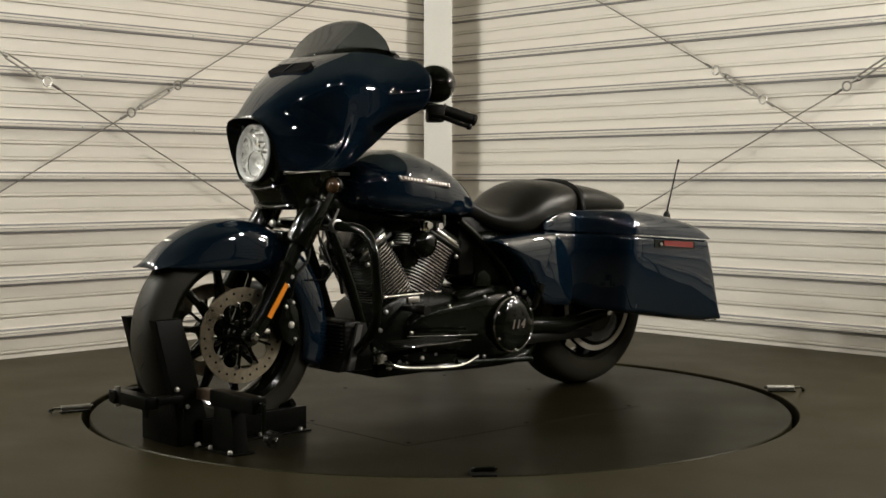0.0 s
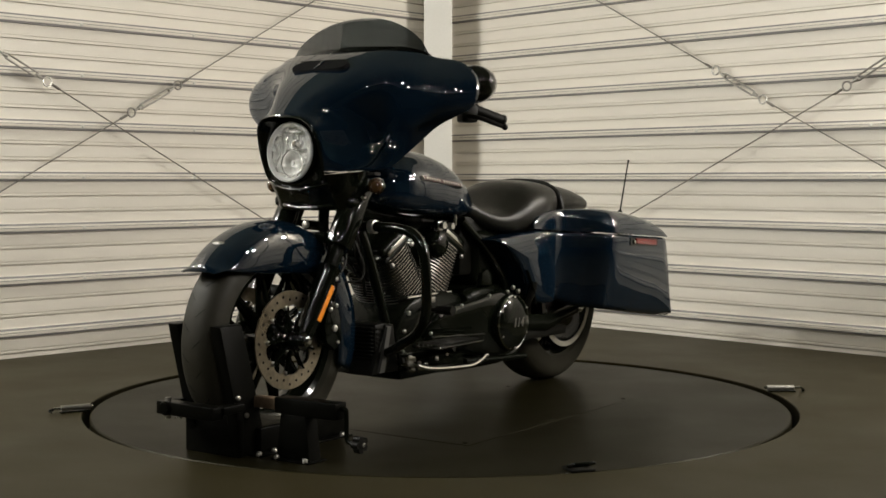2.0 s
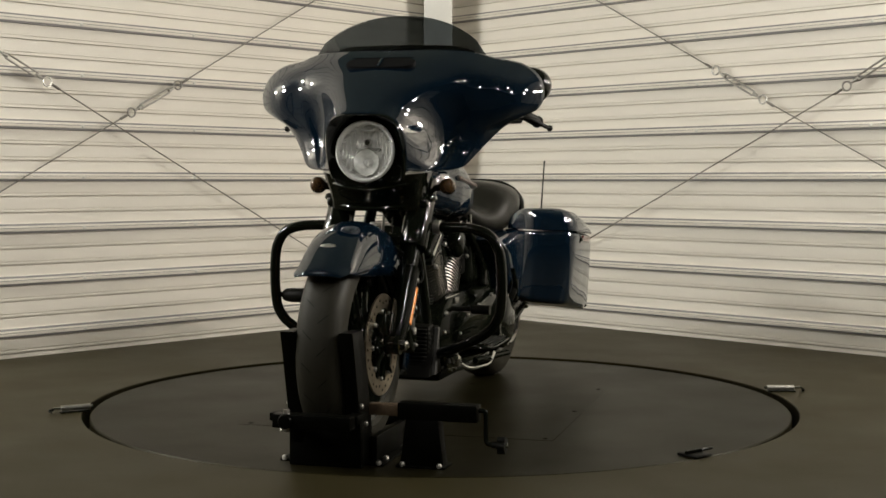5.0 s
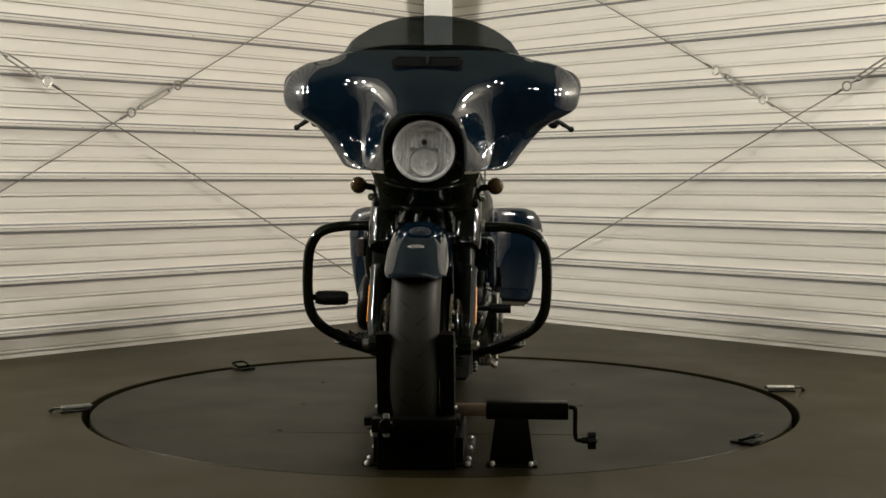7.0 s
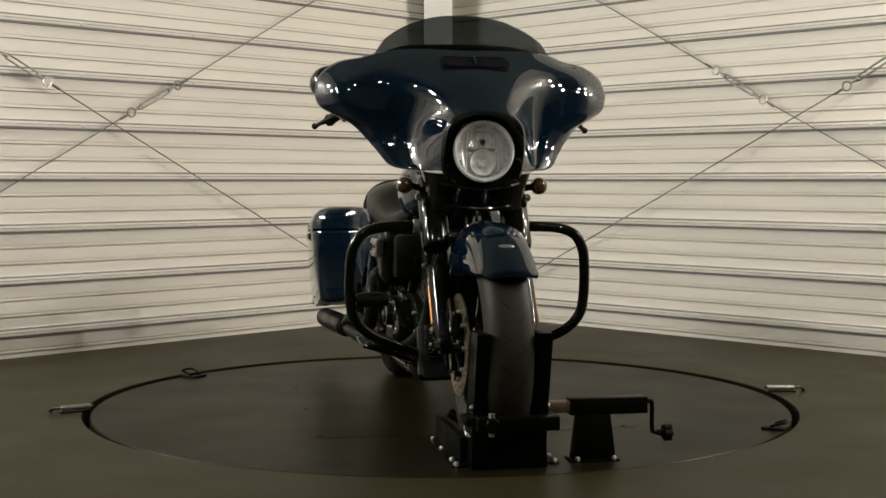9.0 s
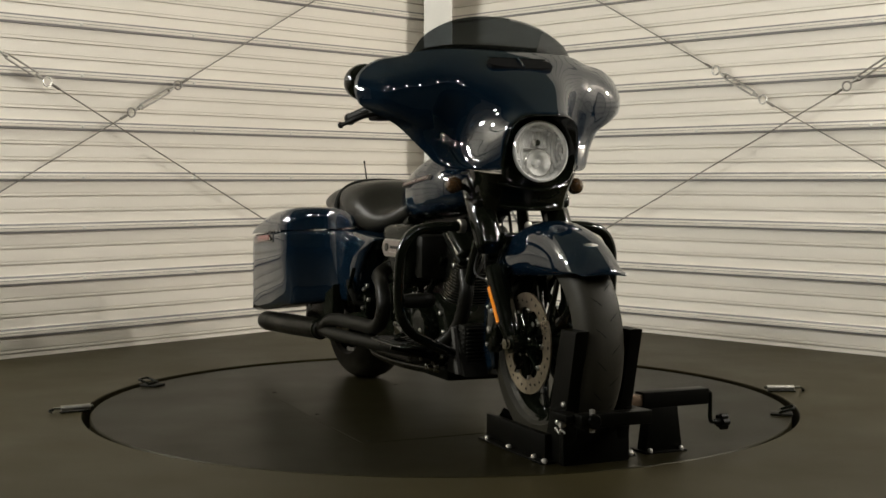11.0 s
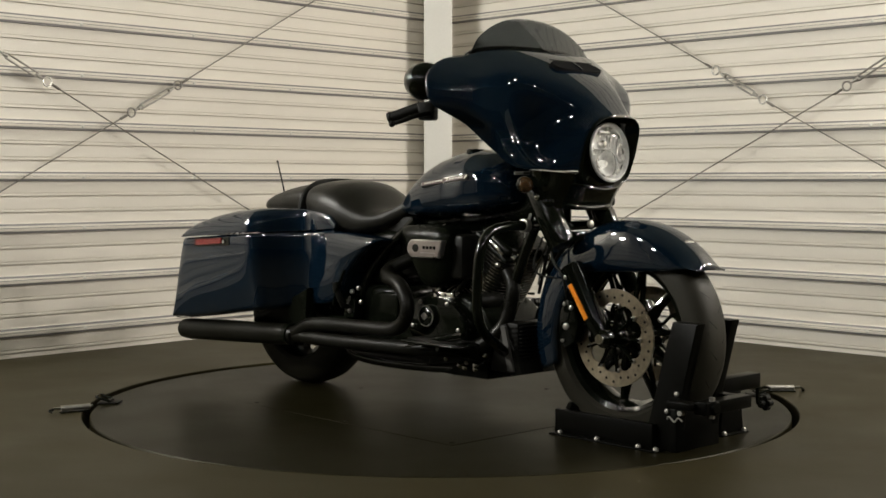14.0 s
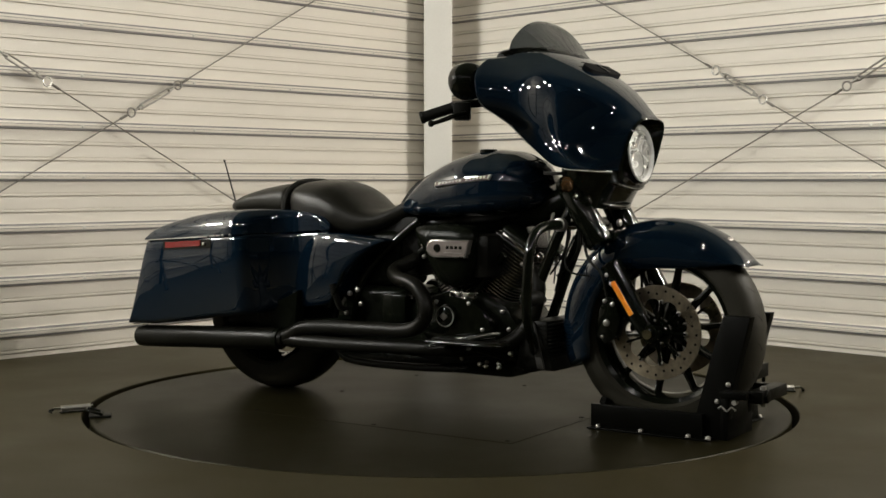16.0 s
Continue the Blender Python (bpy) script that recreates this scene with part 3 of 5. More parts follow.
def build_front_fender():
    """A shell wrapped round the front tyre, skirts longest at the front."""
    rings = []
    N = 44
    for i in range(N + 1):
        deg = lerp(37, 203, i / N)
        a = radians(deg)
        R = 0.366 - 0.004 * math.sin((deg - 37) / 166 * math.pi)
        hw = curve_at([(37, 0.070), (40, 0.080), (46, 0.086), (60, 0.089), (120, 0.090), (190, 0.088), (203, 0.080)], deg)
        if deg < 118:
            floor_z = curve_at([(37, 0.546), (50, 0.532), (70, 0.524), (100, 0.520), (118, 0.515)], deg)
            depth = R - (floor_z - AZ) / math.sin(a)
            depth = max(0.006, depth)
        else:
            depth = curve_at([(118, 0.128), (145, 0.128), (175, 0.128), (192, 0.122), (203, 0.105)], deg)
        drop = min(0.030 * hw / 0.09, depth * 0.9)
        ring = []
        M = 9
        for j in range(-M, M + 1):
            u = j / M
            if abs(u) <= 0.62:
                v = u / 0.62
                y = hw * 0.90 * v
                r = R - drop * (abs(v) ** 2.4)
            else:
                v = (abs(u) - 0.62) / 0.38
                sg = 1 if u > 0 else -1
                y = sg * hw * (0.90 + 0.10 * min(1, v * 2.5))
                r = R - drop - (depth - drop) * v
            ring.append((AX + r * math.cos(a), y, AZ + r * math.sin(a)))
        rings.append(ring)
    bm = loft(rings, caps=False, closed=False)
    ob = bp("front_fender", bm, BLUE, "glossy navy blue front fender")
    md = ob.modifiers.new("thickness", "SOLIDIFY")
    md.thickness, md.offset = 0.003, -1
    part("fender_badge", ball((AX + 0.358 * math.cos(radians(56)), 0, AZ + 0.3575 * math.sin(radians(56))), 0.017, 0.9, 1.6, 0.45), BADGE_SILVER, ob, "small oval silver badge")


build_front_fender()


def build_fork(s):
    y = 0.128 * s
    low, top = Vector((0.868, y, 0.330)), Vector((0.585, y, 0.80))
    d = (top - low).normalized()
    at = lambda k: low + (top - low) * k
    ob = bp("fork_leg", tube([low - d * 0.02, at(0.05), at(0.10), at(0.40), at(0.43), at(0.44)], [0.022, 0.030, 0.033, 0.033, 0.037, 0.028], 16), BLACK, "gloss black fork slider")
    part("fork_tube", rod(at(0.42), at(0.62), 0.0245, 16), SATIN, ob)
    part("fork_cover", tube([at(0.56), at(0.58), at(0.98), at(1.0)], [0.040, 0.044, 0.044, 0.040], 18), BLACK, ob, "gloss black fork cover")
    part("axle_clamp", tube([(AX, y - 0.022, AZ), (AX, y + 0.022, AZ)], 0.028, 16), BLACK, ob)
    part("axle_nut", lathe([(0, 0.016), (0.008, 0.016), (0.011, 0.012), (0.0155, 0.010), (0.0155, -0.01), (0, -0.01)], 16, "y"), CHROME, ob, "chrome axle nut").location = (AX, y + s * 0.030, AZ)
    if s < 0:
        ob.children[-1].rotation_euler = (math.pi, 0, 0)
    # amber reflector along the slider, on its outer side
    a, b = Vector((0.836, 0.1635 * s, 0.376)), Vector((0.769, 0.1635 * s, 0.478))
    e = (b - a).normalized()
    n = Vector((e.z, 0, -e.x))
    ring = lambda yy, q: [tuple(v) for v in (a + n * q + Vector((0, yy, 0)), b + n * q + Vector((0, yy, 0)), b - n * q + Vector((0, yy, 0)), a - n * q + Vector((0, yy, 0)))]
    part("side_reflector", loft([ring(-0.0035 * s, 0.0085), ring(-0.0012 * s, 0.0085), ring(0.0, 0.0072)]), AMBER, ob, "orange side reflector", smooth=0)
    for k in (0.30, 0.36):
        part("pinch_bolt", bolt_bm(at(k) + Vector((-0.02, 0.026 * s, 0.0)), "y" if s > 0 else "-y", 0.0075, 0.006), STEEL, ob)
    cal = part("brake_caliper", join(plate([(0.705, 0.30), (0.735, 0.275), (0.775, 0.300), (0.790, 0.36), (0.765, 0.425), (0.735, 0.43), (0.712, 0.385)], 0.100 * s if s > 0 else -0.145, 0.145 * s if s > 0 else -0.100, "y", 0.008)), BLACK, ob, "gloss black brake caliper")
    for cx, cz, r in ((0.742, 0.345, 0.012), (0.762, 0.405, 0.008), (0.735, 0.415, 0.007), (0.728, 0.300, 0.006)):
        part("caliper_bolt", bolt_bm((cx, 0.145 * s, cz), "y" if s > 0 else "-y", r, 0.006), STEEL, cal)
    part("brake_line", tube(spline([(0.735, 0.135 * s, 0.43), (0.72, 0.14 * s, 0.50), (0.66, 0.12 * s, 0.55), (0.62, 0.08 * s, 0.63)], 8), 0.005, 8), MATTE, ob)


mirrored(build_fork)
bp("axle", rod((AX, -0.13, AZ), (AX, 0.13, AZ), 0.012), STEEL)
bp("lower_fork_bridge", box(0.595, 0.685, -0.165, 0.165, 0.716, 0.752, 0.014, 3), BLACK)
bp("fork_brace", box(0.690, 0.745, -0.10, 0.10, 0.605, 0.640, 0.010), BLACK)


def build_nacelle():
    """Black cowl under the headlamp that runs down between the fork covers."""
    rings = []
    for z, x0, x1, w in ((0.718, 0.60, 0.704, 0.150), (0.745, 0.58, 0.716, 0.152), (0.775, 0.56, 0.735, 0.155), (0.80, 0.55, 0.755, 0.16), (0.83, 0.55, 0.765, 0.17)):
        ring = []
        for k in range(24):
            a = 2 * math.pi * k / 24
            c, q = math.cos(a), math.sin(a)
            ring.append(((x0 + x1) / 2 + (x1 - x0) / 2 * abs(c) ** 0.6 * (1 if c > 0 else -1), w * abs(q) ** 0.6 * (1 if q > 0 else -1), z - 0.012 * c))
        rings.append(ring)
    ob = bp("headlamp_nacelle", loft(rings), BLACK, "gloss black cowl below the headlamp")
    part("chin_strip", tube(spline([(0.70, -0.155, 0.805), (0.755, -0.09, 0.785), (0.768, 0, 0.772), (0.755, 0.09, 0.785), (0.70, 0.155, 0.805)], 6), 0.006, 8), BLACK, ob)
    part("bridge_strip", tube(spline([(0.66, -0.16, 0.734), (0.71, -0.08, 0.720), (0.718, 0, 0.714), (0.71, 0.08, 0.720), (0.66, 0.16, 0.734)], 6), 0.007, 8), BLACK, ob)
    part("horn_screw", bolt_bm((0.712, 0, 0.662), "x", 0.012, 0.008), STEEL, ob)


build_nacelle()

def superring(x, y0, hw, zc, hh, p=2.6, n=28, low=None):
    """A rounded-box ring across the bike at x; low: power of the lower half."""
    out = []
    for k in range(n):
        a = 2 * math.pi * k / n
        c, q = math.cos(a), math.sin(a)
        e = 2 / (p if q >= 0 or low is None else low)
        out.append((x, y0 + hw * abs(c) ** e * (1 if c > 0 else -1), zc + hh * abs(q) ** e * (1 if q > 0 else -1)))
    return out


# the fairing's skin, one half: outer edge, shoulder and flat of the wing, foot of the nose
FAIR = [
    ((0.556, 0.000, 1.212), (0.600, 0.000, 1.190), (0.660, 0.000, 1.153), (0.745, 0.000, 1.090)),
    ((0.550, 0.090, 1.213), (0.596, 0.082, 1.189), (0.657, 0.070, 1.151), (0.743, 0.054, 1.088)),
    ((0.532, 0.190, 1.213), (0.582, 0.168, 1.186), (0.645, 0.138, 1.146), (0.737, 0.094, 1.083)),
    ((0.500, 0.272, 1.206), (0.560, 0.240, 1.176), (0.620, 0.195, 1.138), (0.712, 0.132, 1.074)),
    ((0.472, 0.330, 1.190), (0.545, 0.300, 1.160), (0.600, 0.240, 1.126), (0.685, 0.160, 1.060)),
    ((0.452, 0.405, 1.176), (0.542, 0.352, 1.136), (0.590, 0.270, 1.104), (0.660, 0.173, 1.040)),
    ((0.443, 0.460, 1.138), (0.542, 0.392, 1.105), (0.586, 0.288, 1.080), (0.640, 0.182, 1.015)),
    ((0.450, 0.480, 1.087), (0.543, 0.407, 1.065), (0.584, 0.295, 1.045), (0.628, 0.187, 0.990)),
    ((0.462, 0.468, 1.036), (0.545, 0.398, 1.025), (0.583, 0.290, 1.010), (0.622, 0.190, 0.966)),
    ((0.485, 0.425, 1.006), (0.550, 0.366, 0.990), (0.584, 0.275, 0.975), (0.620, 0.191, 0.945)),
    ((0.508, 0.367, 0.974), (0.558, 0.324, 0.962), (0.588, 0.258, 0.948), (0.621, 0.191, 0.925)),
    ((0.535, 0.325, 0.930), (0.573, 0.292, 0.925), (0.598, 0.242, 0.916), (0.627, 0.191, 0.904)),
    ((0.570, 0.290, 0.885), (0.597, 0.265, 0.884), (0.618, 0.228, 0.881), (0.642, 0.189, 0.879)),
    ((0.605, 0.262, 0.848), (0.625, 0.242, 0.849), (0.643, 0.215, 0.852), (0.664, 0.184, 0.855)),
    ((0.645, 0.222, 0.834), (0.657, 0.210, 0.836), (0.672, 0.196, 0.838), (0.690, 0.175, 0.842)),
    ((0.700, 0.170, 0.832), (0.707, 0.165, 0.8325), (0.716, 0.158, 0.833), (0.729, 0.150, 0.834)),
    ((0.745, 0.140, 0.830), (0.749, 0.138, 0.8305), (0.755, 0.135, 0.831), (0.763, 0.131, 0.832)),
]
RIM = [(0.834, 0.0, 0.998), (0.833, 0.040, 0.998), (0.828, 0.080, 0.990), (0.818, 0.109, 0.965), (0.803, 0.121, 0.925), (0.790, 0.123, 0.880), (0.774, 0.121, 0.832)]
CHIN = [(0.768, 0.105, 0.800), (0.768, 0.055, 0.782), (0.768, 0.0, 0.776)]


def lamp_rim(k, n):
    """Edge of the headlamp opening in the fairing, from the brow to the lower corner."""
    line = spline(RIM, 12)
    f = k / (n - 1) * (len(line) - 1)
    a = int(min(f, len(line) - 2))
    return line[a].lerp(line[a + 1], f - a)


def build_fairing():
    half = []
    # resample the edge smoothly
    E, C, F, D = (spline([f[i] for f in FAIR], 3) for i in range(4))
    m = len(E)
    for k in range(m):
        half.append(spline([E[k], C[k], F[k], D[k], lamp_rim(k, m)], 6))
    full = [[Vector((q.x, -q.y, q.z)) for q in row] for row in half[:0:-1]] + half
    bm = loft([[tuple(q) for q in row] for row in full], caps=False, closed=False)
    bmesh.ops.remove_doubles(bm, verts=bm.verts, dist=1e-5)
    ob = bp("fairing", bm, BLUE, "glossy navy blue batwing fairing", smooth=50)
    md = ob.modifiers.new("thickness", "SOLIDIFY")
    md.thickness, md.offset = 0.005, -1
    # inner dash shell behind the edge
    rows = []
    for k in range(m):
        e = E[k]
        q = Vector((e.x - 0.02, e.y * 0.93, lerp(e.z, 1.0, 0.05)))
        back = Vector((0.40 + 0.10 * (k / m), e.y * 0.62, lerp(e.z, 1.02, 0.35)))
        rows.append([e * 0.995 + Vector((0.002, 0, 0.004)), q, back, Vector((0.47, 0, 1.0))])
    rows = [[Vector((q.x, -q.y, q.z)) for q in row] for row in rows[:0:-1]] + rows
    bm = loft([[tuple(q) for q in row] for row in rows], caps=False, closed=False)
    bmesh.ops.remove_doubles(bm, verts=bm.verts, dist=1e-5)
    part("dash_shell", bm, MATTE, ob, "matte black inner fairing")
    under = [(0.745, 0.138), (0.700, 0.168), (0.645, 0.218), (0.605, 0.256), (0.53, 0.20), (0.50, 0.0)]
    under = [(x - 0.03, y * 0.66) for x, y in under]
    under = under + [(x, -y) for x, y in under[-2::-1]]
    part("fairing_underside", plate(under, 0.818, 0.828, "z", 0.002), MATTE, ob)
    # black surround between the opening and the lamp
    loop = spline(RIM, 5) + [Vector(q) for q in spline([RIM[-1]] + CHIN, 4)[1:]]
    loop = loop + [Vector((q.x, -q.y, q.z)) for q in loop[-2:0:-1]]
    rings = [[], [], [], []]
    for q in loop:
        d = Vector((0, q.y, q.z - 0.888)).normalized()
        inner = Vector((0.770, 0, 0.888)) + d * 0.098
        rings[0].append(tuple(q + Vector((-0.006, 0, 0)) + d * 0.004))
        rings[1].append(tuple(q + Vector((0.002, 0, 0)) - d * 0.001))
        rings[2].append(tuple(q.lerp(inner, 0.35) + Vector((-0.004, 0, 0))))
        rings[3].append(tuple(inner))
    part("lamp_surround", loft(rings, caps=False), BLACK, ob, "gloss black headlamp surround")
    # vent slot under the screen; a raised black patch draws its shaded opening
    out = []
    for k in range(28):
        a = 2 * math.pi * k / 28
        c, q = math.cos(a), math.sin(a)
        yy = 0.112 * abs(c) ** 0.5 * (1 if c > 0 else -1)
        out.append((yy, 0.030 * abs(q) ** 0.7 * (1 if q > 0 else -1)))
    vent = loft([[(x, y * w, z * w) for y, z in out] for x, w in ((0.0045, 0.70), (0.0045, 0.93), (0.0040, 0.985), (0.002, 1.0), (-0.012, 1.0))])
    v = part("air_vent", vent, RECESS_SHADE, ob, "air vent slot, its shaded opening drawn as a raised black patch")
    v.matrix_basis = pose(0.645, 0, 1.1635, 0, -58, 0)
    part("vent_divider", box(0.002, 0.009, -0.004, 0.004, -0.028, 0.028, 0.002), BLUE, v)
    part("vent_lip", tube([(0.004, y, 0.030) for y in (-0.10, -0.05, 0.0, 0.05, 0.10)], 0.0022, 6), BLACK, v)
    rings = []
    for k in range(21):
        u = -1 + k / 10
        xf, zt, y = 0.508 - 0.078 * u * u, 1.236 - 0.026 * u ** 6, 0.258 * u
        xb = 0.385 + 0.012 * u ** 4
        rings.append([(xf, y, 1.185), (xf - 0.004, y, zt - 0.012), (xf - 0.02, y, zt), (xb, y, zt - 0.004), (xb - 0.01, y, 1.18), (0.40, y, 1.12)])
    part("dash_hood", loft(rings), MATTE, ob, "matte black instrument hood")
    # smoked screen
    rows = []
    W = 0.288
    for j in range(11):
        t = j / 10
        row = []
        for k in range(25):
            u = -1 + 2 * k / 24
            # the top edge is an arch
            arch = (1 - abs(u) ** 2.6)
            y = W * u * (1 - 0.13 * t * arch)
            zb = 1.208 - 0.008 * abs(u)
            zt = zb + 0.124 * arch ** 0.62
            z = lerp(zb, zt, t) + 0.002
            xb = 0.560 - 0.095 * abs(u) ** 2.0
            xt = 0.432 + 0.020 * abs(u)
            x = lerp(xb, xt, t ** 0.9)
            row.append((x, y, z))
        rows.append(row)
    bm = loft(rows, caps=False, closed=False)
    sc = part("windscreen", bm, SCREEN, ob, "short smoked windscreen")
    md = sc.modifiers.new("thickness", "SOLIDIFY")
    md.thickness, md.offset = 0.004, 0
    return ob


FAIRING = build_fairing()


def build_headlamp():
    ob = bp("headlamp", lathe([(0.098, -0.06), (0.104, -0.02), (0.104, 0.006), (0.101, 0.010), (0.098, 0.006), (0.097, -0.01), (0.09, -0.06)], 48, "x", closed=True), BLACK, "round chrome-ringed headlamp")
    ob.matrix_basis = pose(0.776, 0, 0.888, 0, -4, 0) @ Matrix.Diagonal((1.0, 0.935, 0.935, 1))
    part("trim_ring", lathe([(0.087, 0.006), (0.089, 0.012), (0.095, 0.018), (0.100, 0.015), (0.101, 0.0), (0.09, 0.0)], 48, "x", closed=True), LENS_CHROME, ob)
    part("lens", lathe([(0.0, 0.024), (0.03, 0.0235), (0.06, 0.020), (0.08, 0.014), (0.091, 0.007)], 48, "x"), CLEAR, ob, "clear lens")
    # fluted bowl in steps
    rings = []
    for i, (r, x) in enumerate(((0.091, 0.004), (0.084, -0.010), (0.066, -0.024), (0.064, -0.030), (0.044, -0.036), (0.042, -0.042), (0.020, -0.044))):
        ring = []
        for k in range(40):
            a = 2 * math.pi * k / 40
            w = 0.007 * (1 if (k // 2 + i) % 2 else -1) * (r / 0.09)
            ring.append((x + w, r * math.cos(a), r * math.sin(a)))
        rings.append(ring)
    rings.append([(-0.046, 0.001 * q[1], 0.001 * q[2]) for q in rings[-1]])
    part("reflector", loft(rings, caps=False), LENS_CHROME, ob, "bright fluted reflector", smooth=0)
    for k in range(13):
        y = -0.078 + 0.013 * k
        h = math.sqrt(max(0.0, 0.084 ** 2 - y * y))
        lowest = -h if abs(y) > 0.048 else 0.012
        x = -0.010 - 0.020 * math.cos(y * 18)
        part("flute", tube([(x + 0.010, y, h), (x, y, lerp(h, lowest, 0.25)), (x - 0.004, y, lerp(h, lowest, 0.6)), (x + (0.004 if lowest > 0 else 0.012), y, lowest)], 0.0072, 8), LENS_CHROME, ob)
    lo = part("low_beam_bowl", lathe([(0.045, 0.006), (0.043, 0.010), (0.040, 0.004), (0.030, -0.010), (0.014, -0.016), (0.010, 0.004), (0.006, 0.008), (0.0, 0.008)], 30, "x"), LENS_CHROME, ob)
    lo.location = (-0.010, 0, -0.036)
    part("beam_ring", lathe([(0.043, 0.004), (0.0455, 0.008), (0.047, 0.004), (0.0455, 0.001)], 30, "x", closed=True), CHROME, ob).location = (-0.006, 0, -0.036)
    hi = part("high_beam_bulb", lathe([(0.014, -0.02), (0.014, 0.0), (0.009, 0.008), (0.0, 0.009)], 18, "x"), CHROME, ob)
    hi.location = (-0.012, 0, 0.030)
    part("top_bar", box(-0.014, -0.006, -0.025, 0.025, 0.066, 0.075, 0.002), LENS_CHROME, ob)


build_headlamp()


def build_signal(s):
    ob = bp("turn_signal", ball((0.620, 0.214 * s, 0.785), 0.027, 0.85, 1, 1), BLACK, "bullet turn signal with smoked amber lens")
    part("signal_lens", ball((0.626, 0.214 * s, 0.785), 0.0262, 0.95, 1, 1), AMBER_SMOKE, ob, "smoked amber lens")
    part("stalk", rod((0.605, 0.15 * s, 0.775), (0.615, 0.20 * s, 0.783), 0.011), BLACK, ob)
    part("stalk_bolt", bolt_bm((0.640, 0.172 * s, 0.748), "x", 0.012, 0.009), CHROME, ob)


mirrored(build_signal)


def build_bars(s):
    ob = bp("handlebar", tube(spline([(0.42, 0.05 * s, 1.02), (0.40, 0.20 * s, 1.05), (0.335, 0.32 * s, 1.045), (0.27, 0.375 * s, 1.025)], 6), 0.0135, 12), SATIN, "black handlebar end")
    a, b = Vector((0.295, 0.358 * s, 1.033)), Vector((0.200, 0.410 * s, 0.998))
    grip = part("grip", tube([a, lerp(a, b, 0.04), lerp(a, b, 0.9), lerp(a, b, 0.92), b], [0.022, 0.018, 0.018, 0.021, 0.019], 14), MATTE, ob, "black rubber grip")
    part("switch_box", move(box(-0.028, 0.028, -0.026, 0.026, -0.034, 0.024, 0.008), Matrix.Translation((0.318, 0.345 * s, 1.025)) @ pose(0, 0, 0, 0, 0, -30 * s)), MATTE, ob)
    part("lever", tube(spline([(0.345, 0.365 * s, 1.012), (0.330, 0.41 * s, 1.002), (0.300, 0.445 * s, 0.985), (0.278, 0.462 * s, 0.976)], 6), [0.008] * 12 + [0.007] * 6 + [0.010], 10), MATTE, ob, "black hand lever")
    part("lever_ball", ball((0.277, 0.463 * s, 0.976), 0.0105), MATTE, ob)
    mir = part("mirror", lathe([(0.0, 0.040), (0.03, 0.036), (0.052, 0.020), (0.060, 0.0), (0.060, -0.030), (0.055, -0.036), (0.0, -0.036)], 28, "x"), BLACK, ob, "gloss black round mirror housing")
    mir.matrix_basis = pose(0.400, 0.425 * s, 1.108, 0, 0, 18 * s) @ Matrix.Diagonal((1.0, 1.12, 0.98, 1))


mirrored(build_bars)


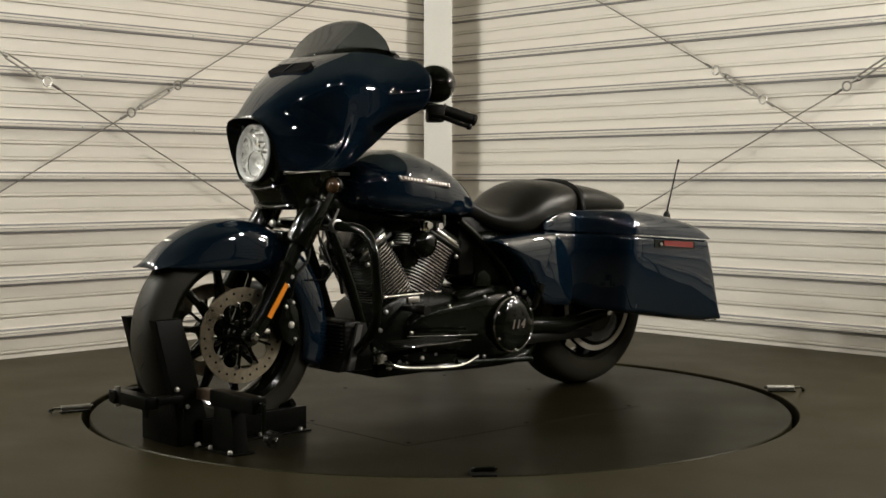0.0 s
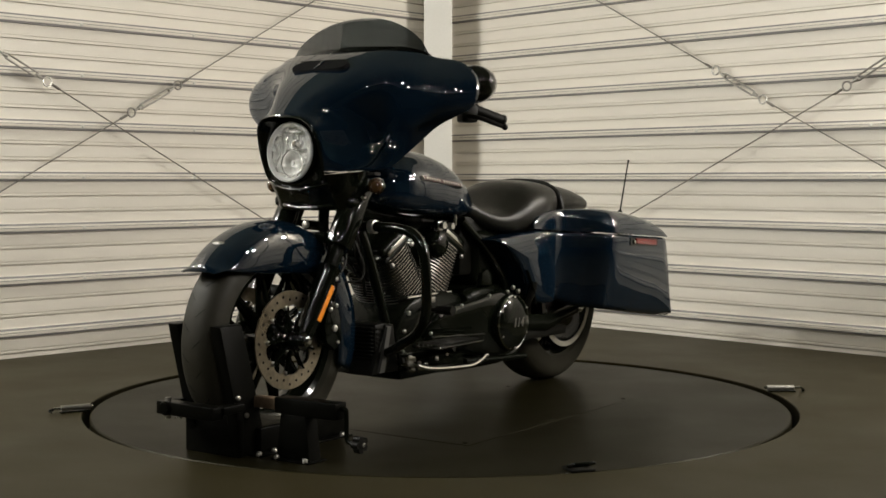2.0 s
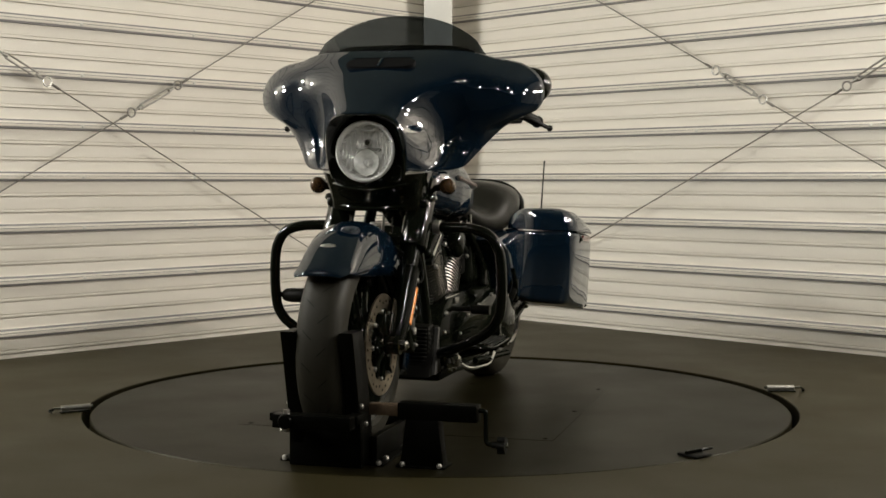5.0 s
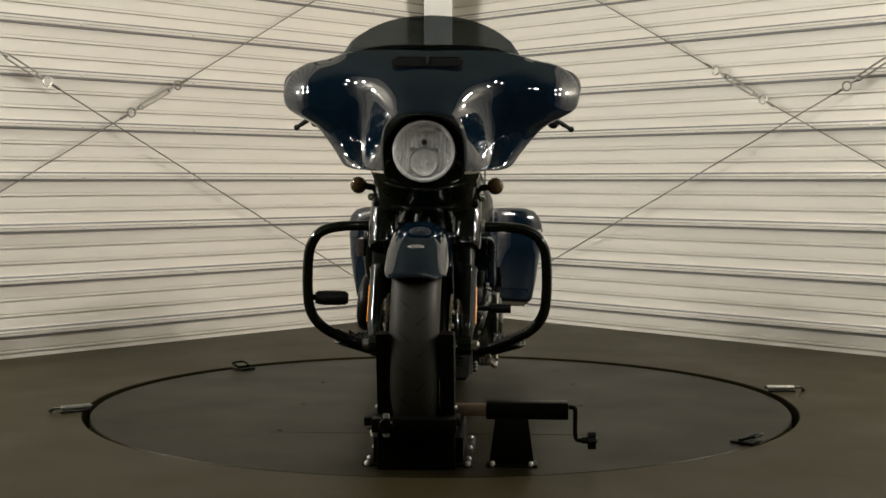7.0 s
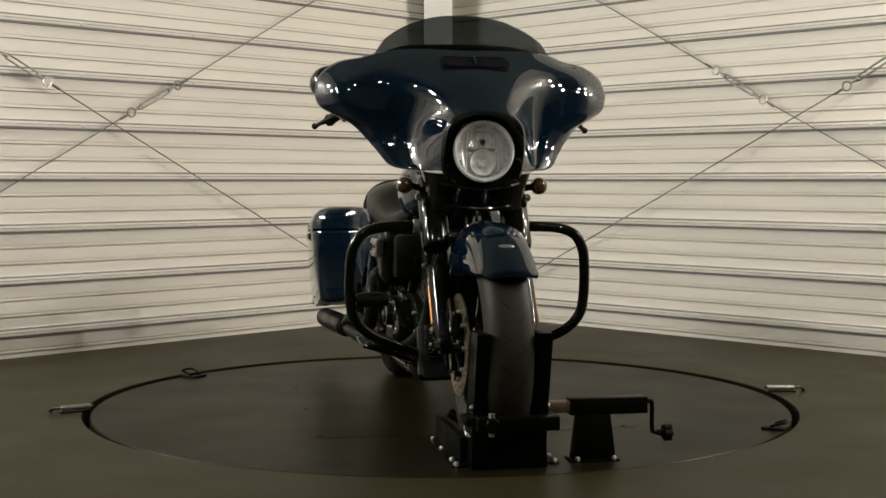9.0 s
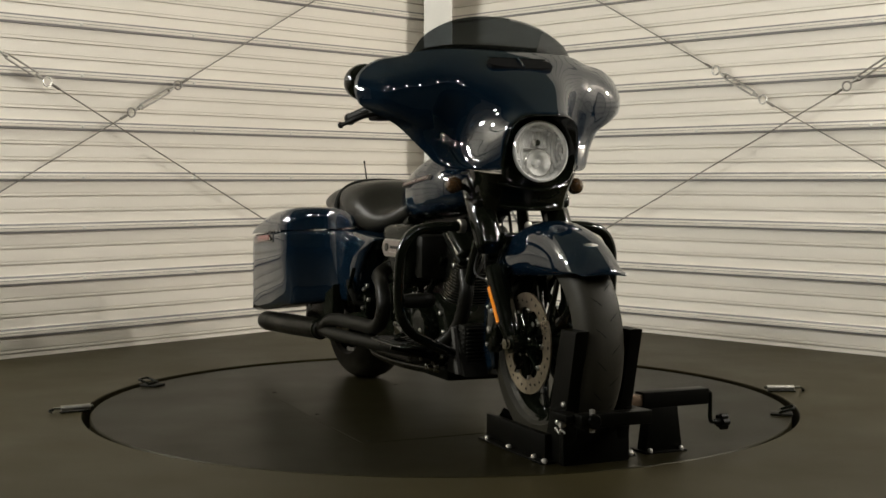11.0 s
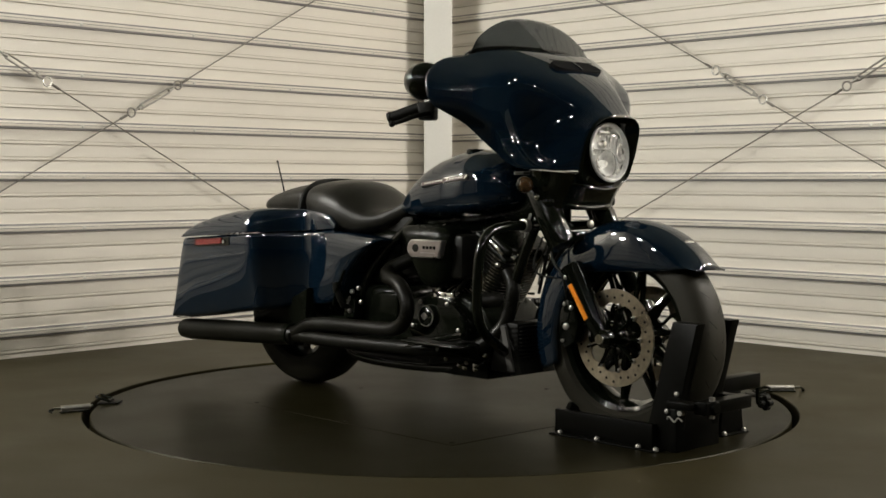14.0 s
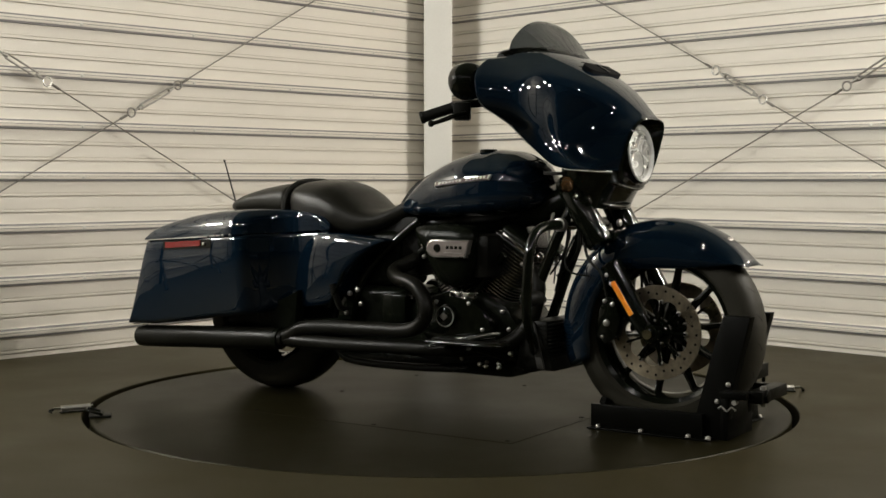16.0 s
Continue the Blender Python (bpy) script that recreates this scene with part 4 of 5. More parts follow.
def build_tank():
    top = [(-0.125, 0.700), (-0.10, 0.735), (-0.05, 0.785), (0.0, 0.823), (0.06, 0.858), (0.12, 0.882), (0.20, 0.902), (0.28, 0.908), (0.35, 0.900), (0.41, 0.875), (0.45, 0.835), (0.47, 0.78)]
    bot = [(-0.125, 0.682), (-0.05, 0.672), (0.10, 0.668), (0.25, 0.672), (0.38, 0.690), (0.45, 0.715), (0.47, 0.74)]
    wid = [(-0.125, 0.055), (-0.10, 0.085), (-0.05, 0.115), (0.0, 0.136), (0.08, 0.158), (0.18, 0.170), (0.28, 0.170), (0.36, 0.155), (0.42, 0.125), (0.455, 0.09), (0.47, 0.05)]
    rings = []
    N = 34
    for i in range(N + 1):
        x = lerp(-0.125, 0.47, i / N)
        zt, zb, w = curve_at(top, x), curve_at(bot, x), curve_at(wid, x)
        zc = lerp(zb, zt, 0.42)
        ring = []
        for k in range(32):
            a = 2 * math.pi * k / 32
            c, q = math.cos(a), math.sin(a)
            if q >= 0:
                y, z = w * abs(c) ** 0.85, zc + (zt - zc) * abs(q) ** 0.85
            else:
                y, z = w * abs(c) ** 0.55, zc - (zc - zb) * abs(q) ** 0.7
            ring.append((x, y if c > 0 else -y, z))
        rings.append(ring)
    ob = bp("fuel_tank", loft(rings), BLUE, "glossy navy blue fuel tank", smooth=60)
    md = ob.modifiers.new("smooth", "SUBSURF")
    md.levels = md.render_levels = 1
    # black console along the top
    rings = []
    for i in range(13):
        x = lerp(-0.135, 0.24, i / 12)
        z = curve_at(top, x)
        w = curve_at([(-0.135, 0.05), (0.0, 0.048), (0.24, 0.03)], x)
        lift = curve_at([(-0.135, 0.03), (-0.09, 0.045), (-0.03, 0.02), (0.05, 0.006), (0.24, 0.002)], x)
        rings.append(superring(x, 0, w, z + lift - 0.03, 0.03, 2.6, 16))
    part("tank_console", loft(rings), MATTE, ob, "black console strip along the tank")
    cap = part("fuel_cap", lathe([(0.032, 0.0), (0.032, 0.008), (0.028, 0.012), (0, 0.013)], 24, "z"), BLACK, ob)
    cap.location = (0.24, -0.05, 0.895)
    # badge on each flank: a frame with bars
    for s in (1, -1):
        a, b = Vector((0.318, 0.166 * s, 0.812)), Vector((0.098, 0.170 * s, 0.785))
        d = b - a
        up = Vector((-d.z, 0, d.x)).normalized() * (-1)
        if up.z < 0:
            up = -up
        lean = Vector((0, -0.42 * s, 0.9))
        up = Vector((up.x * 0.9, lean.y, lean.z)).normalized()
        n = d.cross(up).normalized() * (1 if s < 0 else 1)
        n = n if n.y * s > 0 else -n
        bg = part("tank_badge", loft([[tuple(a + up * q + n * h), tuple(b + up * q + n * h), tuple(b - up * q + n * h), tuple(a + d * 0.04 - up * q + n * h)] for q, h in ((0.0082, -0.012), (0.0082, 0.001), (0.0075, 0.002))]), BADGE_SILVER, ob, "slim silver-framed tank badge with red field", smooth=0)
        part("badge_field", loft([[tuple(a + d * 0.035 + up * q + n * h), tuple(b - d * 0.015 + up * q + n * h), tuple(b - d * 0.015 - up * q + n * h), tuple(a + d * 0.06 - up * q + n * h)] for q, h in ((0.0072, 0.001), (0.0072, 0.003))]), BADGE_RED, bg, smooth=0)
        for k in range(14):
            if k == 6:
                continue
            f0 = 0.09 + 0.865 * k / 14
            c0 = a + d * f0
            part("badge_bar", loft([[tuple(c0 + up * 0.0038 + n * h), tuple(c0 + d * 0.036 + up * 0.0038 + n * h), tuple(c0 + d * 0.036 - up * 0.0038 + n * h), tuple(c0 - up * 0.0038 + n * h)] for h in (0.002, 0.0045)]), BADGE_SILVER, bg, smooth=0)


build_tank()


def build_seat():
    def make(name, x0, x1, top, bot, wid, label, N=26):
        rings = []
        for i in range(N + 1):
            x = lerp(x0, x1, i / N)
            zt, zb, w = curve_at(top, x), curve_at(bot, x), curve_at(wid, x)
            end = min(1.0, min(i, N - i) / 2.5 + 0.35)
            zc, hh = (zt + zb) / 2, (zt - zb) / 2
            rings.append(superring(x, 0, w * (0.55 + 0.45 * end), zc, hh * (0.6 + 0.4 * end), 2.5, 28, 3.2))
        ob = bp(name, loft(rings), LEATHER, label, smooth=60)
        md = ob.modifiers.new("smooth", "SUBSURF")
        md.levels = md.render_levels = 1
        return ob
    top = [(-0.03, 0.795), (-0.06, 0.772), (-0.10, 0.735), (-0.15, 0.707), (-0.20, 0.694), (-0.25, 0.701), (-0.30, 0.735), (-0.35, 0.774), (-0.40, 0.798), (-0.47, 0.805), (-0.54, 0.797), (-0.58, 0.778)]
    bot = [(-0.03, 0.735), (-0.09, 0.662), (-0.18, 0.622), (-0.28, 0.596), (-0.38, 0.594), (-0.46, 0.612), (-0.52, 0.650), (-0.58, 0.660)]
    wid = [(-0.03, 0.05), (-0.09, 0.085), (-0.15, 0.115), (-0.24, 0.155), (-0.34, 0.190), (-0.44, 0.200), (-0.52, 0.190), (-0.58, 0.165)]
    make("rider_seat", -0.58, -0.03, top, bot, wid, "black vinyl rider's seat")
    make("pillion_seat", -0.91, -0.565, [(-0.91, 0.705), (-0.88, 0.728), (-0.82, 0.755), (-0.74, 0.775), (-0.66, 0.788), (-0.60, 0.793), (-0.565, 0.787)], [(-0.91, 0.680), (-0.7, 0.672), (-0.565, 0.665)], [(-0.91, 0.10), (-0.85, 0.135), (-0.72, 0.155), (-0.565, 0.168)], "black vinyl passenger seat")
    band = []
    for k in range(40):
        a = math.pi * k / 39
        band.append((-0.562, 0.186 * (abs(math.cos(a)) ** 0.7) * (1 if math.cos(a) > 0 else -1), 0.668 + 0.129 * math.sin(a) ** 0.75))
    bp("frame_cover", box(-0.36, -0.03, -0.078, 0.078, 0.46, 0.672, 0.012), MATTE)
    bp("seat_strap", tube(band, 0.012, 8), MATTE, "black grab strap across the seat")


build_seat()


BAG_TOP = [(-0.335, 0.640), (-0.36, 0.664), (-0.42, 0.682), (-0.52, 0.692), (-0.64, 0.693), (-0.76, 0.684), (-0.88, 0.667), (-1.0, 0.640), (-1.06, 0.618), (-1.09, 0.585)]


def bag_y(x, z):
    """Outer face of the saddlebag."""
    k = curve_at([(-1.22, 0.364), (-1.05, 0.380), (-0.8, 0.393), (-0.66, 0.393), (-0.635, 0.391), (-0.615, 0.387), (-0.60, 0.374), (-0.588, 0.348), (-0.56, 0.280), (-0.53, 0.228), (-0.49, 0.208), (-0.33, 0.198)], x)
    belly = curve_at([(-1.22, 0.022), (-0.95, 0.040), (-0.6, 0.052), (-0.33, 0.02)], x)
    return k - belly * (max(0, 0.62 - z) / 0.36) ** 2


def build_bag(s):
    seam = lambda x: 0.622 + (x + 0.335) * 0.068
    low = [(-0.345, 0.600), (-0.37, 0.540), (-0.41, 0.460), (-0.455, 0.395), (-0.50, 0.352), (-0.56, 0.324), (-0.62, 0.310), (-0.75, 0.294), (-0.90, 0.272), (-1.10, 0.248), (-1.212, 0.246)]
    high = [(-0.345, 0.619), (-1.078, 0.570), (-1.10, 0.520), (-1.155, 0.385), (-1.205, 0.272), (-1.212, 0.258)]
    xs = [-0.345, -0.357, -0.37, -0.39, -0.41, -0.432, -0.455, -0.475, -0.50, -0.52, -0.545, -0.56, -0.575, -0.588, -0.60, -0.61, -0.625, -0.645, -0.68, -0.75, -0.82, -0.90, -0.98, -1.04, -1.078, -1.09, -1.10, -1.13, -1.155, -1.18, -1.195, -1.205, -1.212]
    rings = []
    for x in xs:
        zb, zt = curve_at(low, x), curve_at(high, x)
        h = zt - zb
        e = min(0.022, h * 0.3)
        yi = 0.172
        ring = [(yi, zb + e * 0.3), (yi, zt)]
        for dy, z in ((0.010, zt), (0.003, zt - e * 0.25), (0.0, zt - e * 0.8), (0.0, lerp(zt, zb, 0.35)), (0.0, lerp(zt, zb, 0.65)), (0.0, zb + e), (0.003, zb + e * 0.5), (0.010, zb + e * 0.15), (0.022, zb)):
            ring.append((max(yi + 0.006, bag_y(x, z) - dy), z))
        rings.append([(x, s * y, z) for y, z in ring])
    ob = bp("saddlebag", loft(rings), BLUE, "glossy navy blue hard saddlebag", smooth=50)
    # lid
    rings = []
    N = 30
    for i in range(N + 1):
        x = lerp(-0.338, -1.086, i / N)
        zt, zb = curve_at(BAG_TOP, x), seam(x) + 0.002
        yo = bag_y(x, 0.6) + 0.004
        ring = []
        yi = 0.185
        h = max(zt - zb, 0.012)
        for y, z in ((yi, zb), (lerp(yi, yo, 0.02), zb + h * 0.7), (lerp(yi, yo, 0.14), zb + h), (lerp(yi, yo, 0.45), zb + h * 1.02), (lerp(yi, yo, 0.68), zb + h * 0.98), (lerp(yi, yo, 0.84), zb + h * 0.86), (lerp(yi, yo, 0.94), zb + h * 0.60), (lerp(yi, yo, 0.99), zb + h * 0.25), (yo, zb)):
            ring.append((x, s * y, z))
        rings.append(ring)
    part("bag_lid", loft(rings), BLUE, ob, "navy blue saddlebag lid", smooth=60)
    # side marker set in a long recess
    def strip(x0, x1, z0, z1, y, t):
        return loft([[(x0, s * (bag_y(x0, z0) + h), z0 + (z1 - z0) * 0.1), (x0 - 0.02, s * (bag_y(x0, z0) + h), z0), (x1, s * (bag_y(x1, z0) + h), z0 - 0.012), (x1, s * (bag_y(x1, z0) + h), z1 - 0.012), (x0, s * (bag_y(x0, z0) + h), z1)] for h in (y, y + t)])
    mk = part("marker_housing", strip(-0.735, -0.985, 0.551, 0.584, -0.01, 0.013), BLACK, ob, "black side marker housing", smooth=0)
    part("side_marker", strip(-0.785, -0.970, 0.557, 0.579, 0.0, 0.006), RED, mk, "red side reflector", smooth=0)
    part("marker_bolt", bolt_bm((-0.768, s * (bag_y(-0.77, 0.565) + 0.003), 0.565), "y" if s > 0 else "-y", 0.008, 0.004), CHROME, mk)
    for x in (-0.52, -0.555, -0.59, -0.625):
        part("hinge_pin", bolt_bm((x - 0.12, s * (bag_y(x - 0.12, 0.6) + 0.003), seam(x - 0.12)), "y" if s > 0 else "-y", 0.0042, 0.003), BADGE_SILVER, ob)
    part("lower_trim", tube([(x, s * (bag_y(x, z) - 0.012), z - 0.001) for x, z in ((-1.20, 0.245), (-1.16, 0.2465), (-1.12, 0.248))], 0.003, 6), CHROME, ob, "bright lower edge trim")


mirrored(build_bag)


def build_rear_fender():
    rings = []
    for i in range(25):
        a = radians(lerp(30, 168, i / 24))
        ring = []
        for j in range(-6, 7):
            u = j / 6
            r = 0.362 - 0.03 * abs(u) ** 2.5 - (0.05 if abs(u) > 0.99 else 0)
            ring.append((BX + r * math.cos(a), 0.115 * max(-1, min(1, u * 1.05)), BZ + r * math.sin(a)))
        rings.append(ring)
    ob = bp("rear_fender", loft(rings, caps=False, closed=False), BLUE, "navy blue rear fender")
    md = ob.modifiers.new("thickness", "SOLIDIFY")
    md.thickness = 0.004
    ant = bp("radio_antenna", tube([(-1.095, 0.155, 0.665), (-1.10, 0.155, 0.69), (-1.168, 0.152, 0.886)], [0.007, 0.0035, 0.0028], 8), MATTE, "thin black whip antenna")
    part("antenna_base", lathe([(0.016, -0.05), (0.014, 0.0), (0.008, 0.012), (0, 0.014)], 14, "z"), MATTE, ant).location = (-1.095, 0.155, 0.665)
    part("antenna_tip", ball((-1.168, 0.152, 0.884), 0.005), MATTE, ant)
    bp("bag_rail", tube(spline([(-0.55, 0.14, 0.62), (-0.9, 0.15, 0.60), (-1.08, 0.15, 0.62), (-1.10, 0.155, 0.665)], 6), 0.008, 8), BLACK)


build_rear_fender()


def build_side_cover(s):
    out = [(-0.105, 0.590), (-0.20, 0.600), (-0.34, 0.612), (-0.44, 0.60), (-0.50, 0.50), (-0.50, 0.36), (-0.475, 0.335), (-0.37, 0.345), (-0.315, 0.375), (-0.275, 0.45), (-0.215, 0.515), (-0.14, 0.565)]
    pts = [(q.x, q.z) for q in spline([(x, 0, z) for x, z in out], 4, True)]
    c = (-0.33, 0.50)
    rings = []
    for y, w in ((0.10, 0.98), (0.175, 1.0), (0.192, 0.985), (0.200, 0.95), (0.207, 0.80), (0.213, 0.5), (0.215, 0.1)):
        rings.append([(c[0] + (x - c[0]) * w, s * y, c[1] + (z - c[1]) * w) for x, z in pts])
    ob = bp("side_cover", loft(rings), BLUE, "navy blue side cover", smooth=60)
    part("cover_strap", tube(spline([(-0.255, 0.222 * s, 0.475), (-0.27, 0.226 * s, 0.44), (-0.295, 0.226 * s, 0.395), (-0.325, 0.215 * s, 0.345)], 6), 0.008, 8, flat=0.6), BLACK, ob)


mirrored(build_side_cover)


# ---- engine ----
def build_cylinder(base, top, name):
    """A finned barrel and head along a leaning axis."""
    b, t = Vector(base), Vector(top)
    d = (t - b).normalized()
    up = d
    fw = Vector((0, 1, 0)).cross(up).normalized()
    L = (t - b).length
    rot = Matrix((fw, Vector((0, 1, 0)), up)).transposed().to_4x4()
    ob = bp(name, move(lathe([(0.062, 0.0), (0.062, L)], 24, "z"), Matrix.Translation(b) @ rot), FINS, "black finned engine cylinder")
    nf = 20
    for k in range(nf):
        h = L * (0.04 + 0.80 * k / (nf - 1))
        hx = 0.078 + 0.010 * math.sin(k / (nf - 1) * math.pi)
        hy = 0.112
        ring = []
        for j in range(28):
            a = 2 * math.pi * j / 28
            c, q = math.cos(a), math.sin(a)
            ring.append((hx * abs(c) ** 0.55 * (1 if c > 0 else -1), hy * abs(q) ** 0.55 * (1 if q > 0 else -1), 0))
        fin = loft([[(x * w, y * w, z) for x, y, _ in ring] for w, z in ((0.985, -0.0022), (1.0, -0.0012), (1.0, 0.0012), (0.985, 0.0022))])
        f = part("cooling_fin", move(fin, Matrix.Translation(b + d * h) @ rot), FINS, ob, smooth=30)
        edge = loft([[(x * w, y * w, z) for x, y, _ in ring] for w, z in ((0.999, -0.0016), (1.006, -0.0016), (1.006, 0.0016), (0.999, 0.0016))], caps=False)
        part("fin_edge", move(edge, Matrix.Translation(b + d * h) @ rot), FIN_EDGE, f, "bright machined fin edge", smooth=0)
    head = join(move(box(-0.085, 0.085, -0.115, 0.115, L * 0.86, L * 0.93, 0.008), Matrix.Translation(b) @ rot))
    part("cylinder_head", head, FINS, ob)
    rk = part("rocker_cover", move(box(-0.078, 0.078, -0.110, 0.110, L * 0.92, L * 1.06, 0.018, 3), Matrix.Translation(b) @ rot), SATIN, ob)
    for s in (1, -1):
        part("rocker_trim", move(box(-0.060, 0.060, 0.108 * s - 0.008, 0.108 * s + 0.008, L * 0.91, L * 0.985, 0.006), Matrix.Translation(b) @ rot), CHROME, ob, "chrome rocker trim")
        part("rocker_cap", move(lathe([(0, 0.016), (0.010, 0.015), (0.015, 0.010), (0.016, -0.01), (0, -0.01)], 14, "x"), Matrix.Translation(b) @ rot @ Matrix.Translation((0.082, 0.075 * s, L * 0.955))), CHROME, ob, "small chrome cap")
        for bx in (-0.062, 0.062):
            part("head_bolt", move(bolt_bm((bx, 0.116 * s, L * 0.80), "y" if s > 0 else "-y", 0.008, 0.007), Matrix.Translation(b) @ rot), STEEL, ob)
    return ob


build_cylinder((0.245, 0, 0.375), (0.392, 0, 0.600), "front_cylinder")
build_cylinder((0.175, 0, 0.375), (0.045, 0, 0.610), "rear_cylinder")


def build_engine():
    out = [(-0.10, 0.20), (0.10, 0.165), (0.30, 0.165), (0.40, 0.22), (0.42, 0.30), (0.36, 0.38), (0.28, 0.42), (0.14, 0.42), (0.02, 0.40), (-0.08, 0.36)]
    case = bp("crankcase", plate(out, -0.135, 0.135, "y", 0.02), SATIN, "satin black crankcase")
    for x, z in ((0.385, 0.30), (0.36, 0.36), (0.20, 0.19), (0.30, 0.185), (0.05, 0.21)):
        for s in (1, -1):
            part("case_bolt", bolt_bm((x - 0.01, 0.135 * s, z), "y" if s > 0 else "-y", 0.008, 0.008), STEEL, case)
    # gearbox behind
    bp("gearbox", box(-0.33, -0.06, -0.12, 0.12, 0.19, 0.42, 0.03, 3), SATIN, "satin black gearbox")
    # left: primary cover
    pts = [(q.x, q.z) for q in spline([(0.27, 0, 0.285), (0.245, 0, 0.34), (0.17, 0, 0.365), (0.02, 0, 0.385), (-0.10, 0, 0.405), (-0.20, 0, 0.400), (-0.275, 0, 0.345), (-0.29, 0, 0.275), (-0.25, 0, 0.205), (-0.165, 0, 0.172), (0.0, 0, 0.180), (0.16, 0, 0.200), (0.245, 0, 0.235)], 5, True)]
    c = (-0.01, 0.285)
    rings = []
    for y, w in ((0.10, 1.0), (0.165, 1.0), (0.182, 0.985), (0.192, 0.95), (0.200, 0.86), (0.204, 0.6), (0.205, 0.1)):
        ring = []
        for x, z in pts:
            x, z = c[0] + (x - c[0]) * w, c[1] + (z - c[1]) * w
            f = max(0.0, min(1.0, (x + 0.10) / 0.12))
            ring.append((x, y - (0.30 * (0.39 - z) * f if y > 0.12 else 0.0), z))
        rings.append(ring)
    pr = bp("primary_cover", loft(rings), BLACK, "gloss black primary cover", smooth=60)
    for k in range(0, len(pts), 6):
        x, z = pts[k]
        part("cover_bolt", bolt_bm((c[0] + (x - c[0]) * 0.955, 0.191 - 0.30 * (0.39 - (c[1] + (z - c[1]) * 0.955)) * max(0.0, min(1.0, (x + 0.10) / 0.12)), c[1] + (z - c[1]) * 0.955), "y", 0.0062, 0.006), STEEL, pr)
    dy = part("derby_cover", lathe([(0.0, 0.034), (0.05, 0.033), (0.078, 0.028), (0.092, 0.018), (0.100, 0.014), (0.104, 0.006), (0.104, -0.02), (0, -0.02)], 48, "y"), BLACK, pr, "round gloss black derby cover marked 114")
    dy.location = (-0.170, 0.206, 0.290)
    part("derby_ring", lathe([(0.094, 0.0155), (0.097, 0.018), (0.101, 0.0135), (0.0985, 0.012)], 48, "y", closed=True), CHROME, dy)
    for k in range(6):
        a = 2 * math.pi * k / 6 + 0.5
        part("derby_screw", bolt_bm((0.091 * math.cos(a), 0.0185, 0.091 * math.sin(a)), "y", 0.006, 0.004), CHROME, dy)
    cu = bpy.data.curves.new("engine_number", "FONT")
    cu.body, cu.size, cu.extrude, cu.align_x, cu.align_y, cu.shear = "114", 0.046, 0.0015, "CENTER", "CENTER", 0.25
    tmp = bpy.data.objects.new("tmp_text", cu)
    scene.collection.objects.link(tmp)
    me = bpy.data.meshes.new_from_object(tmp)
    bpy.data.objects.remove(tmp)
    me.materials.append(BADGE_SILVER)
    num = new("engine_number", me)
    num.parent = dy
    num.matrix_basis = pose(0.0, 0.0345, 0.0, 90, 0, 180)
    num["label"] = "raised silver 114 numerals"
    # starter and inner dressing on the left
    bp("starter_cover", move(lathe([(0, 0.0), (0.028, 0.0), (0.034, 0.01), (0.032, 0.15), (0.022, 0.17), (0, 0.17)], 24, "x"), Matrix.Translation((-0.13, 0.135, 0.405)) @ pose(0, 0, 0, 0, 8, 0)), SATIN, "satin black starter motor")
    bp("gear_bracket", plate([(-0.10, 0.425), (-0.03, 0.43), (-0.04, 0.475), (-0.07, 0.485), (-0.10, 0.465)], 0.150, 0.172, "y", 0.004), SATIN, "black bracket behind the cylinders")
    # horn cover bar between the cylinders
    bp("spark_lead_bar", rod((0.35, 0.13, 0.41), (0.10, 0.13, 0.415), 0.005), CHROME)
    hn = bp("horn", move(lathe([(0, 0.030), (0.026, 0.028), (0.042, 0.018), (0.050, 0.004), (0.050, -0.02), (0, -0.02)], 30, "y"), Matrix.Translation((0.165, 0.118, 0.585))), BLACK, "round gloss black horn between the cylinders")
    part("horn_bracket", move(box(-0.016, 0.016, -0.012, 0.012, -0.016, 0.022, 0.006, 3), Matrix.Translation((0.172, 0.128, 0.642))), CHROME, hn, "chrome horn bracket")
    part("bracket_nut", rod((0.172, 0.138, 0.648), (0.172, 0.156, 0.648), 0.012), CHROME, hn)
    part("bracket_nut", rod((0.118, 0.135, 0.645), (0.118, 0.152, 0.645), 0.011), STEEL, hn)
    bp("choke_knob", rod((0.105, 0.150, 0.648), (0.105, 0.150, 0.684), 0.0065), CHROME, "small chrome breather stub")
    bp("throttle_body", box(0.16, 0.235, -0.05, 0.095, 0.50, 0.58, 0.015), SATIN)
    bp("engine_tag", box(0.205, 0.255, 0.137, 0.142, 0.385, 0.405, 0.002), STEEL)
    # right: cam cover and timer
    cm = bp("cam_cover", plate([(q.x, q.z) for q in spline([(0.05, 0, 0.30), (0.08, 0, 0.37), (0.17, 0, 0.405), (0.26, 0, 0.39), (0.33, 0, 0.33), (0.32, 0, 0.25), (0.22, 0, 0.215), (0.10, 0, 0.235)], 5, True)], -0.19, -0.12, "y", 0.012), BLACK, "gloss black cam cover")
    tm = part("timer_cover", lathe([(0.0, -0.020), (0.034, -0.018), (0.045, -0.010), (0.048, 0.0), (0.048, 0.02), (0, 0.02)], 32, "y"), BLACK, cm, "round black timer cover with silver badge")
    tm.matrix_basis = pose(0.165, -0.196, 0.339) @ Matrix.Diagonal((0.82, 1.0, 0.82, 1))
    part("timer_ring", lathe([(0.040, -0.014), (0.043, -0.0145), (0.044, -0.010), (0.040, -0.012)], 32, "y", closed=True), STEEL, tm)
